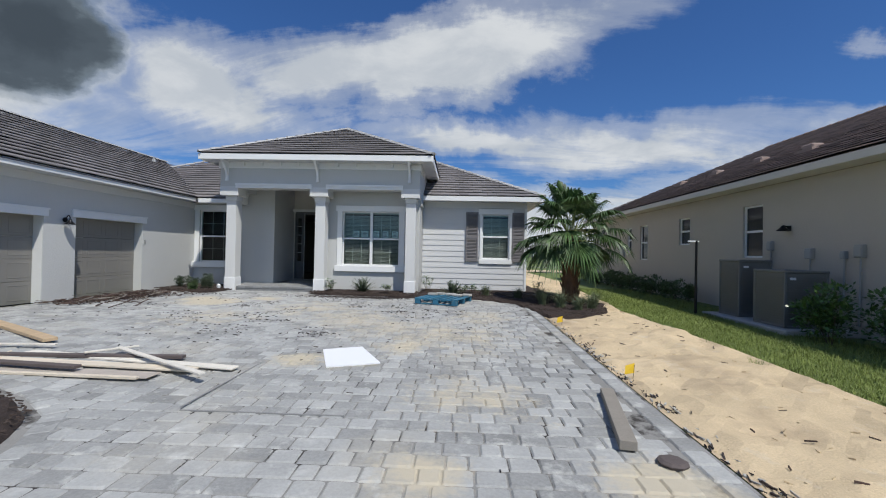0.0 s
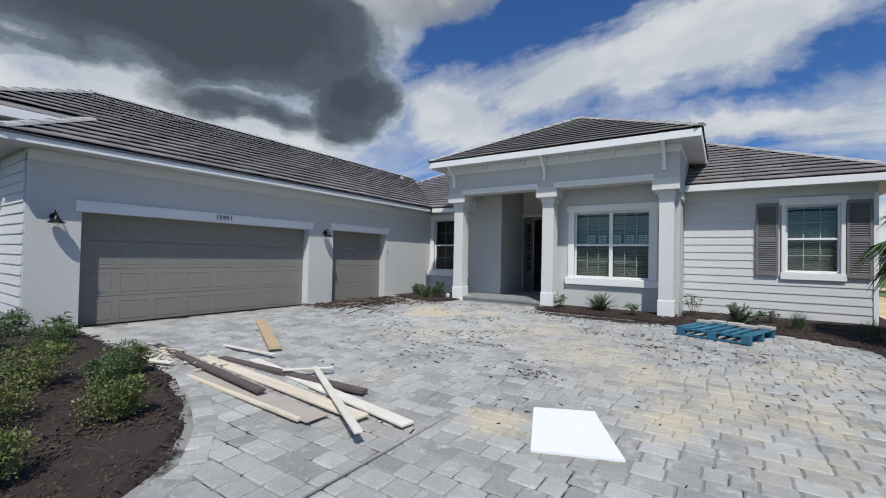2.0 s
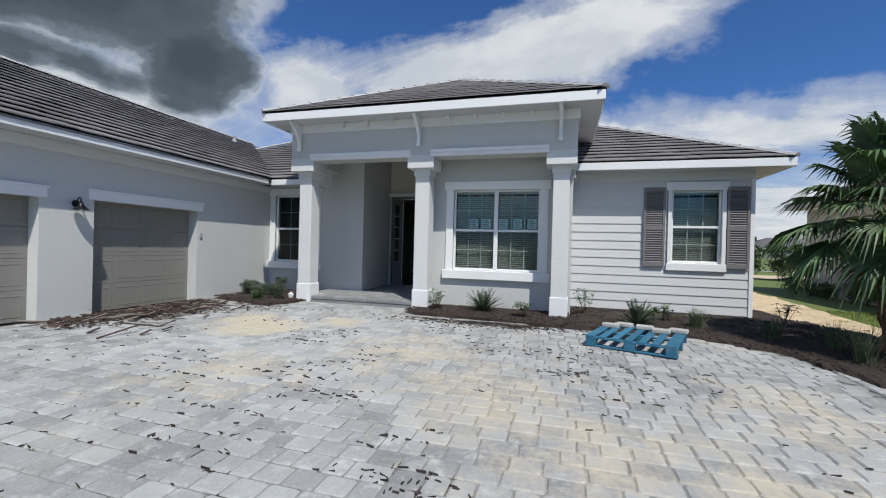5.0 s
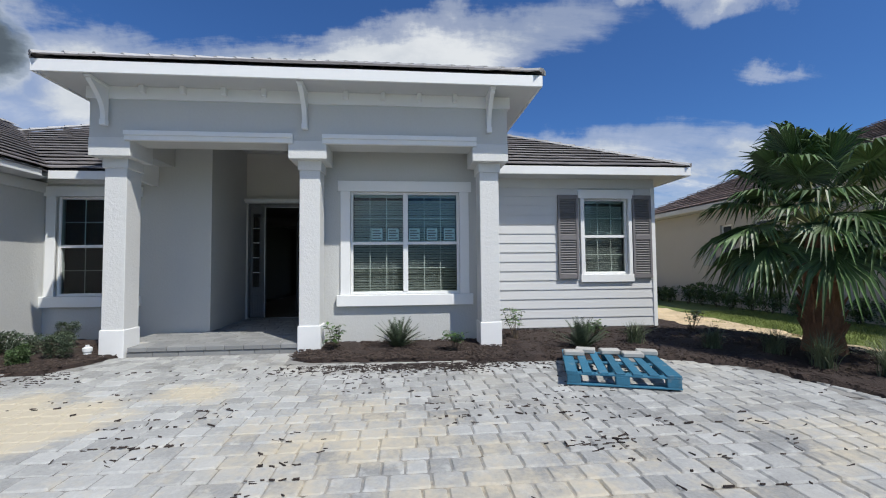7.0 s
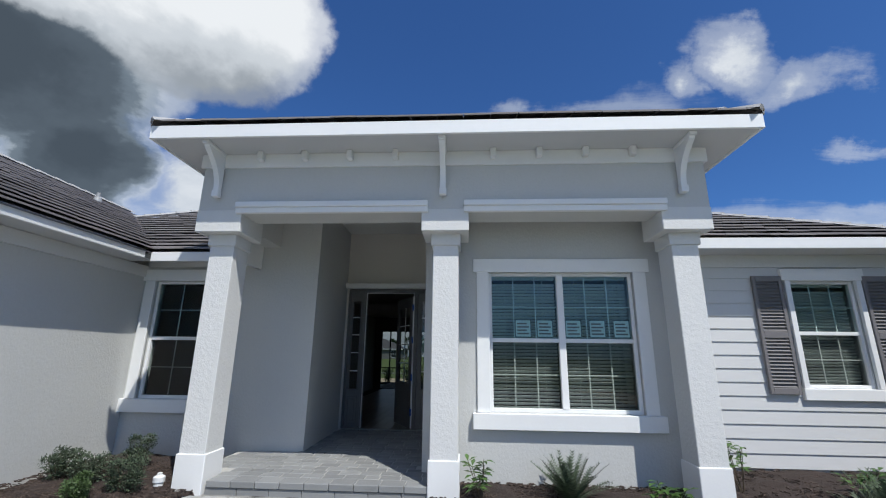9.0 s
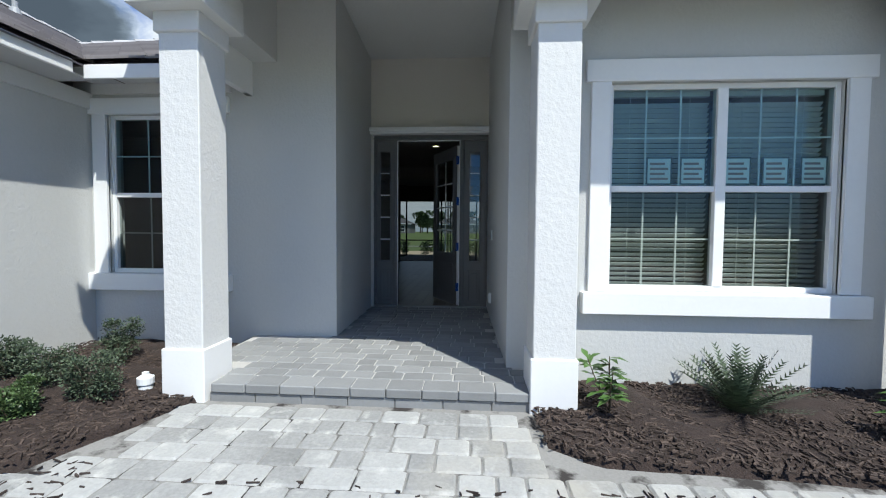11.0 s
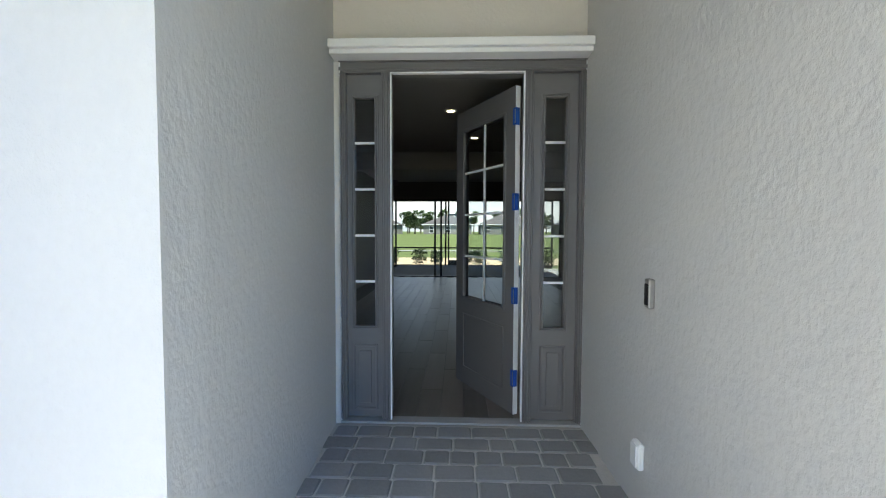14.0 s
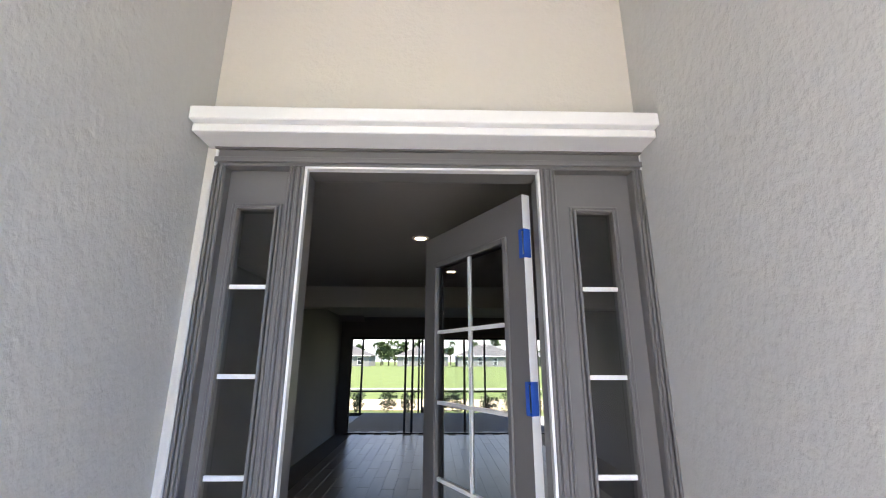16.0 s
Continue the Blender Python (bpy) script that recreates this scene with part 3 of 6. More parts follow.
structure("ceiling_hall", boxed(-3.75, 2.3, 3.8, 14.2, 3.3, 3.4), DIM_INSIDE_CEIL, "flat interior ceiling with the room's dimness put into its colour", "ceiling")
structure("ceiling_rooms", box(box(boxed(-12.1, -2.28, 1.97, 3.64, 3.42, 3.5), 0.05, 6.98, 1.97, 3.64, 3.42, 3.5), -12.1, 6.98, 3.81, 14.2, 3.42, 3.5), DIM_INSIDE_CEIL, "flat interior ceiling with the room's dimness put into its colour", "ceiling")
b = boxed(-3.12, 3.48, 0.3, 3.7, 4.22, 4.3)
structure("ceiling_porch", b, STUCCO_TRIM, "pale porch ceiling", "ceiling")
structure("ceiling_beam_hall", boxed(-3.75, 2.3, 9.0, 9.3, 2.95, 3.3), DIM_INSIDE_CEIL, "dropped ceiling beam", "ceiling")
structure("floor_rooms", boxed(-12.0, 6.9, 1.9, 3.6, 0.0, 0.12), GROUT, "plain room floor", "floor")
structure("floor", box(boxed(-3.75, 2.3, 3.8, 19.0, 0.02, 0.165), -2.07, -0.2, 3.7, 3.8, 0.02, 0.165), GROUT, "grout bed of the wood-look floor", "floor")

# porch deck
porch = structure("porch_floor", box(boxed(-2.6, 0.0, 0.06, 3.66, -0.02, 0.161), -3.02, -2.6, 0.42, 1.62, -0.02, 0.161), JOINT_PORCH, "pale jointed bed of the porch pavers", "floor")

# frieze boards and soffits
b = boxed(-5.08, -5.045, -9.65, 1.62, 2.86, 3.05, bevel=0.004)
structure("trim_frieze_garage", b, STUCCO_TRIM, "pale frieze board under the garage eave", "trim")
b = boxed(-5.04, -3.3, 1.585, 1.62, 3.04, 3.16, bevel=0.004)
structure("trim_frieze_left", b, STUCCO_TRIM, "pale frieze board under the eave", "trim")
b = boxed(3.44, 7.22, 1.72, 1.755, 3.06, 3.27, bevel=0.004)
structure("trim_frieze_wing", b, STUCCO_TRIM, "pale frieze board under the wing eave", "trim")
b = box(boxed(-6.8, -4.655, -10.06, 1.2, 3.055, 3.07), -12.5, -6.8, -9.6, 1.2, 3.055, 3.07)
structure("soffit_garage", b, SOFFIT, "pale flat soffit", "trim")
structure("soffit_bump", boxed(-11.1, -6.05, -10.46, -9.5, 3.70, 3.715), SOFFIT, "pale flat soffit", "trim")
structure("soffit_left", boxed(-5.0, -3.12, 1.07, 1.62, 3.16, 3.175), SOFFIT, "pale flat soffit", "trim")
structure("soffit_wing", box(boxed(3.45, 7.72, 1.24, 1.78, 3.265, 3.28), 7.18, 7.72, 1.78, 10, 3.265, 3.28), SOFFIT, "pale flat soffit", "trim")
structure("soffit_porch", boxed(-3.52, 3.89, -0.62, 0.3, 4.235, 4.25), SOFFIT, "pale flat porch soffit", "trim")
b = box(boxed(-3.52, -3.12, 0.3, 6, 4.235, 4.25), 3.48, 3.89, 0.3, 6, 4.235, 4.25)
structure("soffit_porch_sides", b, SOFFIT, "pale flat porch soffit", "trim")


def fascia(name, x0, x1, y0, y1, z0, z1):
    structure(name, boxed(x0, x1, y0, y1, z0, z1, bevel=0.006), WHITE, "white painted fascia board", "trim")


fascia("fascia_garage", -4.655, -4.62, -10.1, 0.95, 3.05, 3.19)
fascia("fascia_garage_south", -6.03, -4.62, -10.135, -10.1, 3.05, 3.19)
fascia("fascia_bump_east", -6.03, -5.995, -10.5, -8.6, 3.69, 3.86)
fascia("fascia_bump_south", -11.2, -5.995, -10.535, -10.5, 3.69, 3.86)
structure("trim_eave_end", boxed(-3.125, -3.045, 1.03, 1.615, 3.0, 3.45, bevel=0.004), WHITE, "white eave end board beside the porch", "trim")
fascia("fascia_left", -4.6, -3.2, 1.04, 1.075, 3.02, 3.17)
fascia("fascia_wing", 3.43, 7.74, 1.205, 1.24, 3.25, 3.42)
fascia("fascia_wing_side", 7.71, 7.745, 1.24, 12, 3.25, 3.42)
fascia("fascia_porch", -3.55, 3.92, -0.655, -0.62, 4.22, 4.40)
fascia("fascia_porch_left", -3.55, -3.515, -0.62, 5, 4.22, 4.40)
fascia("fascia_porch_right", 3.885, 3.92, -0.62, 5, 4.22, 4.40)


# ---- roofs ----
def hip_roof(name, x0, x1, y0, y1, z, slope, sides, mat, label, expo=0.30, cap=TILE_CAP, cut=(-99, 99), caps=True, merge=None):
    root = thing(name, ((x0 + x1) / 2, (y0 + y1) / 2, z), label, "roof", kind="structure")
    ox, oy = (x0 + x1) / 2, (y0 + y1) / 2
    h = min(x1 - x0, y1 - y0) / 2
    hx, hy = (x1 - x0) / 2, (y1 - y0) / 2
    rx, ry = hx - h, hy - h
    top = [(-rx, -ry), (rx, -ry), (rx, ry), (-rx, ry)]
    base = [(-hx, -hy), (hx, -hy), (hx, hy), (-hx, hy)]
    vs = [(x, y, 0) for x, y in base] + [(x, y, h * slope) for x, y in top] + [(x, y, -0.02) for x, y in base]
    deck = data_mesh("roof_deck", vs, [(0, 1, 5, 4), (1, 2, 6, 5), (2, 3, 7, 6), (3, 0, 4, 7), (8, 9, 1, 0), (9, 10, 2, 1), (10, 11, 3, 2), (11, 8, 0, 3), (4, 5, 6, 7)], mat)
    if cut != (-99, 99):
        dk = bmesh.new()
        dk.from_mesh(deck)
        for cx, sg in ((cut[0], -1), (cut[1], 1)):
            bmesh.ops.bisect_plane(dk, geom=dk.verts[:] + dk.edges[:] + dk.faces[:], plane_co=(cx - ox, 0, 0), plane_no=(sg, 0, 0), clear_outer=True)
        dk.to_mesh(deck)
        dk.free()
    part("roof_deck", deck, mat, root)
    rng = random.Random(name)
    axes = {"S": (Vector((1, 0, 0)), Vector((0, 1, 0)), hx, hy), "N": (Vector((-1, 0, 0)), Vector((0, -1, 0)), hx, hy),
            "E": (Vector((0, 1, 0)), Vector((-1, 0, 0)), hy, hx), "W": (Vector((0, -1, 0)), Vector((1, 0, 0)), hy, hx)}
    upv = Vector((0, 0, 1))
    for s in sides:
        along, inn, ha, hb = axes[s]
        step = expo / math.sqrt(1 + slope * slope)
        k = 0
        while k * step < h - 0.02:
            d0, d1 = k * step - (0.03 if k == 0 else 0.0), min((k + 1) * step + 0.05, h)
            a0, a1 = -ha + max(d0, 0), ha - max(d0, 0)
            b0, b1 = -ha + d1, ha - d1
            if s == "E" and merge and d0 > merge[0]:
                a0, b0 = merge[1] + d0 - merge[0] - oy, merge[1] + d1 - merge[0] - oy
            if s == "S":
                a0, b0 = max(a0, cut[0] - ox), max(b0, cut[0] - ox)
                a1, b1 = min(a1, cut[1] - ox), min(b1, cut[1] - ox)
            verts, faces = [], []
            u = a0 - (0.165 if k % 2 else 0.0)
            while u < a1:
                ue = min(u + 0.325, a1)
                ul = max(u, a0)
                lift = rng.uniform(-0.004, 0.006)
                if ue - ul > 0.03:
                    quad = []
                    for uu, dd, hh in ((ul, d0, 0.085), (ue, d0, 0.085), (min(max(ue, b0), b1), d1, 0.022), (min(max(ul, b0), b1), d1, 0.022)):
                        p = inn * (-hb + dd) + along * uu + upv * (slope * dd + hh + lift)
                        quad.append(p)
                    n = len(verts)
                    verts += [tuple(p) for p in quad] + [tuple(p - upv * 0.024) for p in quad[:2]] + [tuple(quad[3] - upv * 0.02), tuple(quad[2] - upv * 0.02)]
                    faces += [(n, n + 1, n + 2, n + 3), (n + 4, n + 5, n + 1, n), (n + 4, n, n + 3, n + 6), (n + 1, n + 5, n + 7, n + 2)]
                u += 0.331
            if verts:
                part("tile_course", data_mesh("tile_course", verts, faces, mat), mat, root)
            k += 1
    if not caps:
        return root
    bm = bmesh.new()
    lines = [(Vector((*base[i], 0.05)), Vector((*top[i], h * slope + 0.05))) for i in range(4)]
    if rx > 0.05 or ry > 0.05:
        lines.append((Vector((*top[0], h * slope + 0.05)), Vector((*top[2], h * slope + 0.05))))
    if merge:
        lines[1] = (lines[1][0], lines[1][0].lerp(lines[1][1], (merge[0] + 0.1) / h))
    want = [0, 1] + ([4] if len(lines) > 4 else [])
    for i in want:
        a, c = lines[i]
        if min(a.x, c.x) + ox < cut[0] or max(a.x, c.x) + ox > cut[1]:
            if max(a.x, c.x) + ox < cut[0] or min(a.x, c.x) + ox > cut[1]:
                continue
            lim = (cut[0] if min(a.x, c.x) + ox < cut[0] else cut[1]) - ox
            k = (lim - a.x) / (c.x - a.x)
            a, c = (a, a.lerp(c, k)) if cut[0] <= a.x + ox <= cut[1] else (a.lerp(c, k), c)
        n = max(1, int((c - a).length / 0.36))
        q = (c - a).to_track_quat("X", "Z")
        for j in range(n):
            p, e = a.lerp(c, j / n), a.lerp(c, (j + 1.12) / n)
            rings = []
            for pt, r, hh in ((p, 0.125, 0.075), (e, 0.105, 0.045)):
                rings.append([bm.verts.new(pt + q @ Vector((0, r * cc, hh * ss - 0.01))) for cc, ss in ((1, 0), (0.7, 0.72), (0, 1), (-0.7, 0.72), (-1, 0))])
            for m in range(4):
                bm.faces.new((rings[0][m], rings[0][m + 1], rings[1][m + 1], rings[1][m]))
            bm.faces.new(rings[0][::-1])
    part("ridge_caps", bm, cap, root, "paler mortared ridge and hip caps")
    return root


GREY_ROOF = "dark grey flat concrete tile hip roof"
hip_roof("roof_garage", -12.6, -4.6, -10.08, 9.0, 3.17, 0.51, "SE", TILE, GREY_ROOF, merge=(1.4, -10.5))
hip_roof("roof_bump", -11.2, -6.0, -10.5, 2.0, 3.884, 0.51, "S", TILE, GREY_ROOF)
hip_roof("roof_porch", -3.55, 3.92, -0.65, 9.5, 4.40, 0.5, "SEW", TILE, GREY_ROOF)
hip_roof("roof_wing", -6.0, 7.74, 1.22, 13.9, 3.41, 0.5, "SE", TILE, GREY_ROOF, cut=(3.43, 99))
hip_roof("roof_main", -11.5, 0.5, 1.05, 14.0, 3.17, 0.5, "S", TILE, GREY_ROOF, cut=(-99, -3.07))
# vent pipe on the garage slope
v = thing("roof_vent", (-7.99, 3.34, 4.95), "grey sheet metal roof vent pipe", "vent")
part("collar", lathe(bmesh.new(), [(0.0, -0.02), (0.09, -0.02), (0.07, 0.08), (0.045, 0.1), (0.0, 0.1)], 12), METER, v)
part("pipe", lathe(bmesh.new(), [(0.0, 0.0), (0.04, 0.0), (0.04, 0.2), (0.0, 0.2)], 12), METER, v)


# ---- portico ----
def column(x):
    c = thing("porch_column", (x, 0, 0), "square pale stucco porch column with white plinth", "column", "porch columns")
    w = 0.365
    part("plinth", boxed(0, w, 0, w + 0.045, -0.05, 0.45, bevel=0.008), WHITE, c, "white painted plinth")
    part("shaft", boxed(0.018, w - 0.018, 0.018, w + 0.03, 0.44, 3.02, bevel=0.008), STUCCO_TRIM, c)
    part("necking", boxed(-0.008, w + 0.008, -0.008, w + 0.05, 2.99, 3.15, bevel=0.008), STUCCO_TRIM, c)
    part("capital", boxed(-0.125, w + 0.115, -0.145, w + 0.1, 3.145, 3.44, bevel=0.008), STUCCO_TRIM, c)
    return c


for cx in (-2.986, 0.0, 2.993):
    column(cx)
beam = structure("beam_front", boxed(-3.11, 3.47, -0.13, 0.30, 3.39, 4.24, bevel=0.006), STUCCO, "grey stucco beam over the porch columns", "beam")
b = box(boxed(-3.11, -2.75, 0.3, 1.62, 3.39, 4.24), 3.11, 3.47, 0.3, 0.65, 3.39, 4.24)
structure("beam_sides", b, STUCCO, "grey stucco return beams of the porch", "beam")
structure("wall_porch_east", boxed(3.42, 3.47, 0.65, 4.0, 3.0, 4.24), STUCCO, "grey stucco upper side wall of the porch")
structure("wall_porch_west", boxed(-3.11, -3.05, 1.5, 4.0, 3.0, 4.24), STUCCO, "grey stucco upper side wall of the porch")
b = box(boxed(-3.15, 3.51, -0.165, -0.13, 4.04, 4.235, bevel=0.006), 3.47, 3.505, -0.13, 1.5, 4.04, 4.235, 0.006)
structure("trim_frieze_porch", b, WHITE, "white frieze board under the porch eave", "trim")
for lx0, lx1 in ((-2.573, -0.043), (0.417, 2.93)):
    b = box(boxed(lx0, lx1, -0.215, -0.13, 3.46, 3.535, bevel=0.008), lx0, lx1, -0.19, -0.13, 3.385, 3.46, 0.006)
    structure("trim_lintel", b, WHITE, "white moulded lintel board between columns", "trim")


def bracket(x):
    t = thing("eave_bracket", (x, -0.165, 3.62), "white curved bracket under the porch eave", "bracket", "porch eave brackets")
    bm = bmesh.new()
    prof = []
    for i in range(13):
        a = i / 12
        prof.append((-0.07 - 0.30 * a ** 2.2, 0.10 + 0.44 * a))
    outer = prof + [(-0.40, 0.61), (0.0, 0.61)]
    inner = [(0.0, 0.0), (-0.07, 0.0)]
    pts = inner + outer
    l = [bm.verts.new((-0.035, y, z)) for y, z in pts]
    r = [bm.verts.new((0.035, y, z)) for y, z in pts]
    bm.faces.new(l)
    bm.faces.new(r[::-1])
    for i in range(len(pts)):
        j = (i + 1) % len(pts)
        bm.faces.new((l[i], r[i], r[j], l[j]))
    part("scroll", bm, WHITE, t)
    part("foot_block", boxed(-0.045, 0.045, -0.085, 0.0, -0.02, 0.07, bevel=0.006), WHITE, t)
    part("head_block", boxed(-0.045, 0.045, -0.42, 0.0, 0.57, 0.613, bevel=0.005), WHITE, t)


for bx in (-2.85, 0.15, 3.14):
    bracket(bx)
for dx in (-2.3, -1.7, -1.09, -0.48, 0.8, 1.39, 1.98, 2.57):
    d = thing("dentil_block", (dx, -0.165, 4.16), "small white dentil block under the eave", "trim block", "dentils")
    part("block", boxed(-0.038, 0.038, -0.10, 0.0, -0.05, 0.072, bevel=0.01), WHITE, d)


# ---- windows ----
def sash_window(name, x0, x1, z0, z1, y, units, label, wall_y, casing=0.17, blind=True, stickers=False):
    """A window in a wall along x: frame, meeting rails, muntins, panes, casing, sill and head, and a blind in each unit."""
    w = thing(name, ((x0 + x1) / 2, wall_y, z0), label, "window", kind="structure")
    cx = (x0 + x1) / 2
    hw, h = (x1 - x0) / 2, z1 - z0
    fy = 0.05
    f = bmesh.new()
    box(f, -hw, -hw + 0.045, fy, fy + 0.08, 0, h, 0.004)
    box(f, hw - 0.045, hw, fy, fy + 0.08, 0, h, 0.004)
    box(f, -hw + 0.045, hw - 0.045, fy, fy + 0.08, h - 0.045, h, 0.004)
    box(f, -hw + 0.045, hw - 0.045, fy, fy + 0.08, 0, 0.05, 0.004)
    for k in range(1, units):
        m = -hw + 2 * hw * k / units
        box(f, m - 0.045, m + 0.045, fy - 0.01, fy + 0.08, 0.05, h - 0.045, 0.004)
    part("window_frame", f, WHITE, w)
    pw = 2 * hw / units
    for k in range(units):
        a, c = -hw + k * pw + 0.045, -hw + (k + 1) * pw - 0.045
        part("meeting_rail", boxed(a, c, fy + 0.005, fy + 0.06, h / 2 - 0.03, h / 2 + 0.025, bevel=0.004), WHITE, w)
        for lo, hi, dy in ((0.05, h / 2 - 0.03, 0.045), (h / 2 + 0.025, h - 0.045, 0.025)):
            pane = part("pane", data_mesh("pane", [(a, fy + dy, lo), (c, fy + dy, lo), (c, fy + dy, hi), (a, fy + dy, hi)], [(0, 1, 2, 3)], GLASS if dy < 0.04 else SCREENED), GLASS if dy < 0.04 else SCREENED, w)
            pane.visible_shadow = False
            for q in range(1, 3):
                mx = a + (c - a) * q / 3
                part("muntin", boxed(mx - 0.007, mx + 0.007, fy + dy + 0.003, fy + dy + 0.012, lo, hi), WHITE, w)
            mz = (lo + hi) / 2
            part("muntin", boxed(a, c, fy + dy + 0.0035, fy + dy + 0.0115, mz - 0.007, mz + 0.007), WHITE, w)
        if stickers:
            for q in range(2 if k == 0 else 3):
                sx = a + (c - a) * (0.36 + 0.33 * q if k == 0 else 0.02 + 0.36 * q)
                st = part("sticker", boxed(sx, sx + 0.2, fy + 0.027, fy + 0.029, h / 2 + 0.05, h / 2 + 0.27), STICKER, w, "white printed paper label")
                part("print_border", box(box(box(boxed(sx - 0.012, sx, fy + 0.0265, fy + 0.0285, h / 2 + 0.04, h / 2 + 0.285), sx + 0.2, sx + 0.212, fy + 0.0265, fy + 0.0285, h / 2 + 0.04, h / 2 + 0.285), sx, sx + 0.2, fy + 0.0265, fy + 0.0285, h / 2 + 0.27, h / 2 + 0.285), sx, sx + 0.2, fy + 0.0265, fy + 0.0285, h / 2 + 0.035, h / 2 + 0.05), PRINT, st)
                for r in range(4):
                    part("print_bar", boxed(sx + 0.02, sx + 0.18 - 0.03 * (r % 2), fy + 0.0245, fy + 0.0268, h / 2 + 0.08 + 0.045 * r, h / 2 + 0.1 + 0.045 * r), PRINT, st)
    part("casing", box(boxed(-hw - casing, -hw, -0.035, 0.02, 0, h, bevel=0.004), hw, hw + casing, -0.035, 0.02, 0, h, 0.004), WHITE, w)
    part("head_casing", boxed(-hw - casing - 0.05, hw + casing + 0.05, -0.045, 0.02, h, h + 0.19, bevel=0.004), WHITE, w)
    if casing < 0.1:
        part("sill", boxed(-hw - casing - 0.02, hw + casing + 0.02, -0.05, 0.05, -0.17, -0.004, bevel=0.006), WHITE, w, "flat white trim under the window")
    else:
        part("sill", boxed(-hw - casing - 0.06, hw + casing + 0.06, -0.09, 0.05, -0.2, -0.004, bevel=0.006), WHITE, w, "white projecting window sill")
    if blind:
        for k in range(units):
            a, c = -hw + k * pw + 0.05, -hw + (k + 1) * pw - 0.05
            bl = thing("window_blind", (cx + (a + c) / 2, wall_y + 0.19, z0), "white horizontal slat blind behind the glass", "blind", "window blinds")
            half = (c - a) / 2
            part("head_rail", boxed(-half, half, -0.03, 0.03, h - 0.08, h - 0.02, bevel=0.004), BLIND, bl)
            me = mesh_of("slat", boxed(-half, half, -0.026, 0.026, -0.0015, 0.0015), BLIND)
            n = int((h - 0.14) / 0.046)
            for q in range(n):
                sl = part("slat", me, BLIND, bl)
                sl.matrix_basis = pose(0, 0, 0.05 + q * 0.046, -36, 0, 0)
            part("cords", box(boxed(-half * 0.6, -half * 0.6 + 0.004, -0.03, -0.027, 0.03, h - 0.05), half * 0.6, half * 0.6 + 0.004, -0.03, -0.027, 0.03, h - 0.05), BLIND, bl)
    return w


sash_window("window_1", 0.76, 2.74, 0.90, 2.76, 0.65, 2, "double white sash window with grilles and paper labels", 0.65, stickers=True)
sash_window("window_2", -4.87, -3.55, 0.89, 2.80, 1.62, 1, "white sash window with dark glass and grilles", 1.62, blind=False)
sash_window("window_3", 5.60, 6.60, 1.20, 2.84, 0.78, 1, "white sash window between grey shutters", 1.725, casing=0.08)
sash_window("window_4", -9.3, -8.5, 0.9, 2.6, -10.05, 1, "white sash window in the side bay", -10.05, casing=0.12)
tagp = thing("window_tag", (-3.70, 1.70, 1.95), "small white paper tag on the window glass", "tag")
part("card", boxed(-0.07, 0.07, -0.003, 0.0, -0.06, 0.06), STICKER, tagp)


def shutter(x0, x1, z0, z1, y):
    s = thing("window_shutter", ((x0 + x1) / 2, y, z0), "grey louvred wooden window shutter", "shutter", "wing window shutters")
    hw, h = (x1 - x0) / 2, z1 - z0
    b = bmesh.new()
    for a, c, lo, hi in ((-hw, -hw + 0.05, 0, h), (hw - 0.05, hw, 0, h), (-hw + 0.05, hw - 0.05, 0, 0.09), (-hw + 0.05, hw - 0.05, h - 0.09, h), (-hw + 0.05, hw - 0.05, h * 0.46, h * 0.46 + 0.1)):
        box(b, a, c, -0.045, 0.0, lo, hi, 0.004)
    part("stile_frame", b, SHUTTER, s)
    part("backing", boxed(-hw + 0.04, hw - 0.04, -0.012, -0.002, 0.05, h - 0.05), SHUTTER, s)
    me = mesh_of("louvre", boxed(-hw + 0.05, hw - 0.05, -0.026, 0.026, -0.004, 0.004), SHUTTER)
    for lo, hi in ((0.09, h * 0.46), (h * 0.46 + 0.1, h - 0.09)):
        n = int((hi - lo) / 0.052)
        for i in range(n):
            l = part("louvre", me, SHUTTER, s)
            l.matrix_basis = pose(0, -0.022, lo + (i + 0.5) * (hi - lo) / n, 42, 0, 0)


shutter(5.01, 5.46, 1.11, 2.91, 1.715)
shutter(6.69, 7.12, 1.11, 2.91, 1.715)


# lap siding
def lap_boards(root, axis, pos, a0, a1, z0, z1, expo, holes, mat):
    z = z0
    while z < z1 - 0.02:
        ze = min(z + expo, z1)
        spans = [(a0, a1)]
        for h0, h1, hz0, hz1 in holes:
            if hz0 < (z + ze) / 2 < hz1:
                spans = [s for p, q in spans for s in ((p, min(q, h0)), (max(p, h1), q)) if s[1] - s[0] > 0.02]
        for p, q in spans:
            prof = ((0.030, z), (0.012, ze + 0.012), (0.0, ze + 0.012), (0.0, z))
            vs = [((u, pos - d, w) if axis == "x" else (pos + d, u, w)) for u in (p, q) for d, w in prof]
            me = data_mesh("siding_board", vs, [(0, 1, 5, 4), (3, 2, 1, 0), (4, 5, 6, 7), (0, 4, 7, 3), (1, 2, 6, 5)], mat)
            part("siding_board", me, mat, root)
        z += expo


sid = thing("trim_siding_wing", (0, 0, 0), "pale grey horizontal lap siding on the wing wall", "siding", kind="structure")
lap_boards(sid, "x", 1.756, 3.43, 7.14, 0.08, 3.07, 0.2, ((5.50, 6.70, 1.0, 3.03),), SIDING)
structure("trim_siding_corner", box(boxed(7.14, 7.225, 1.71, 1.76, 0.06, 3.07, bevel=0.004), 7.18, 7.225, 1.76, 1.9, 0.06, 3.07, 0.004), WHITE, "white corner board of the siding", "trim")
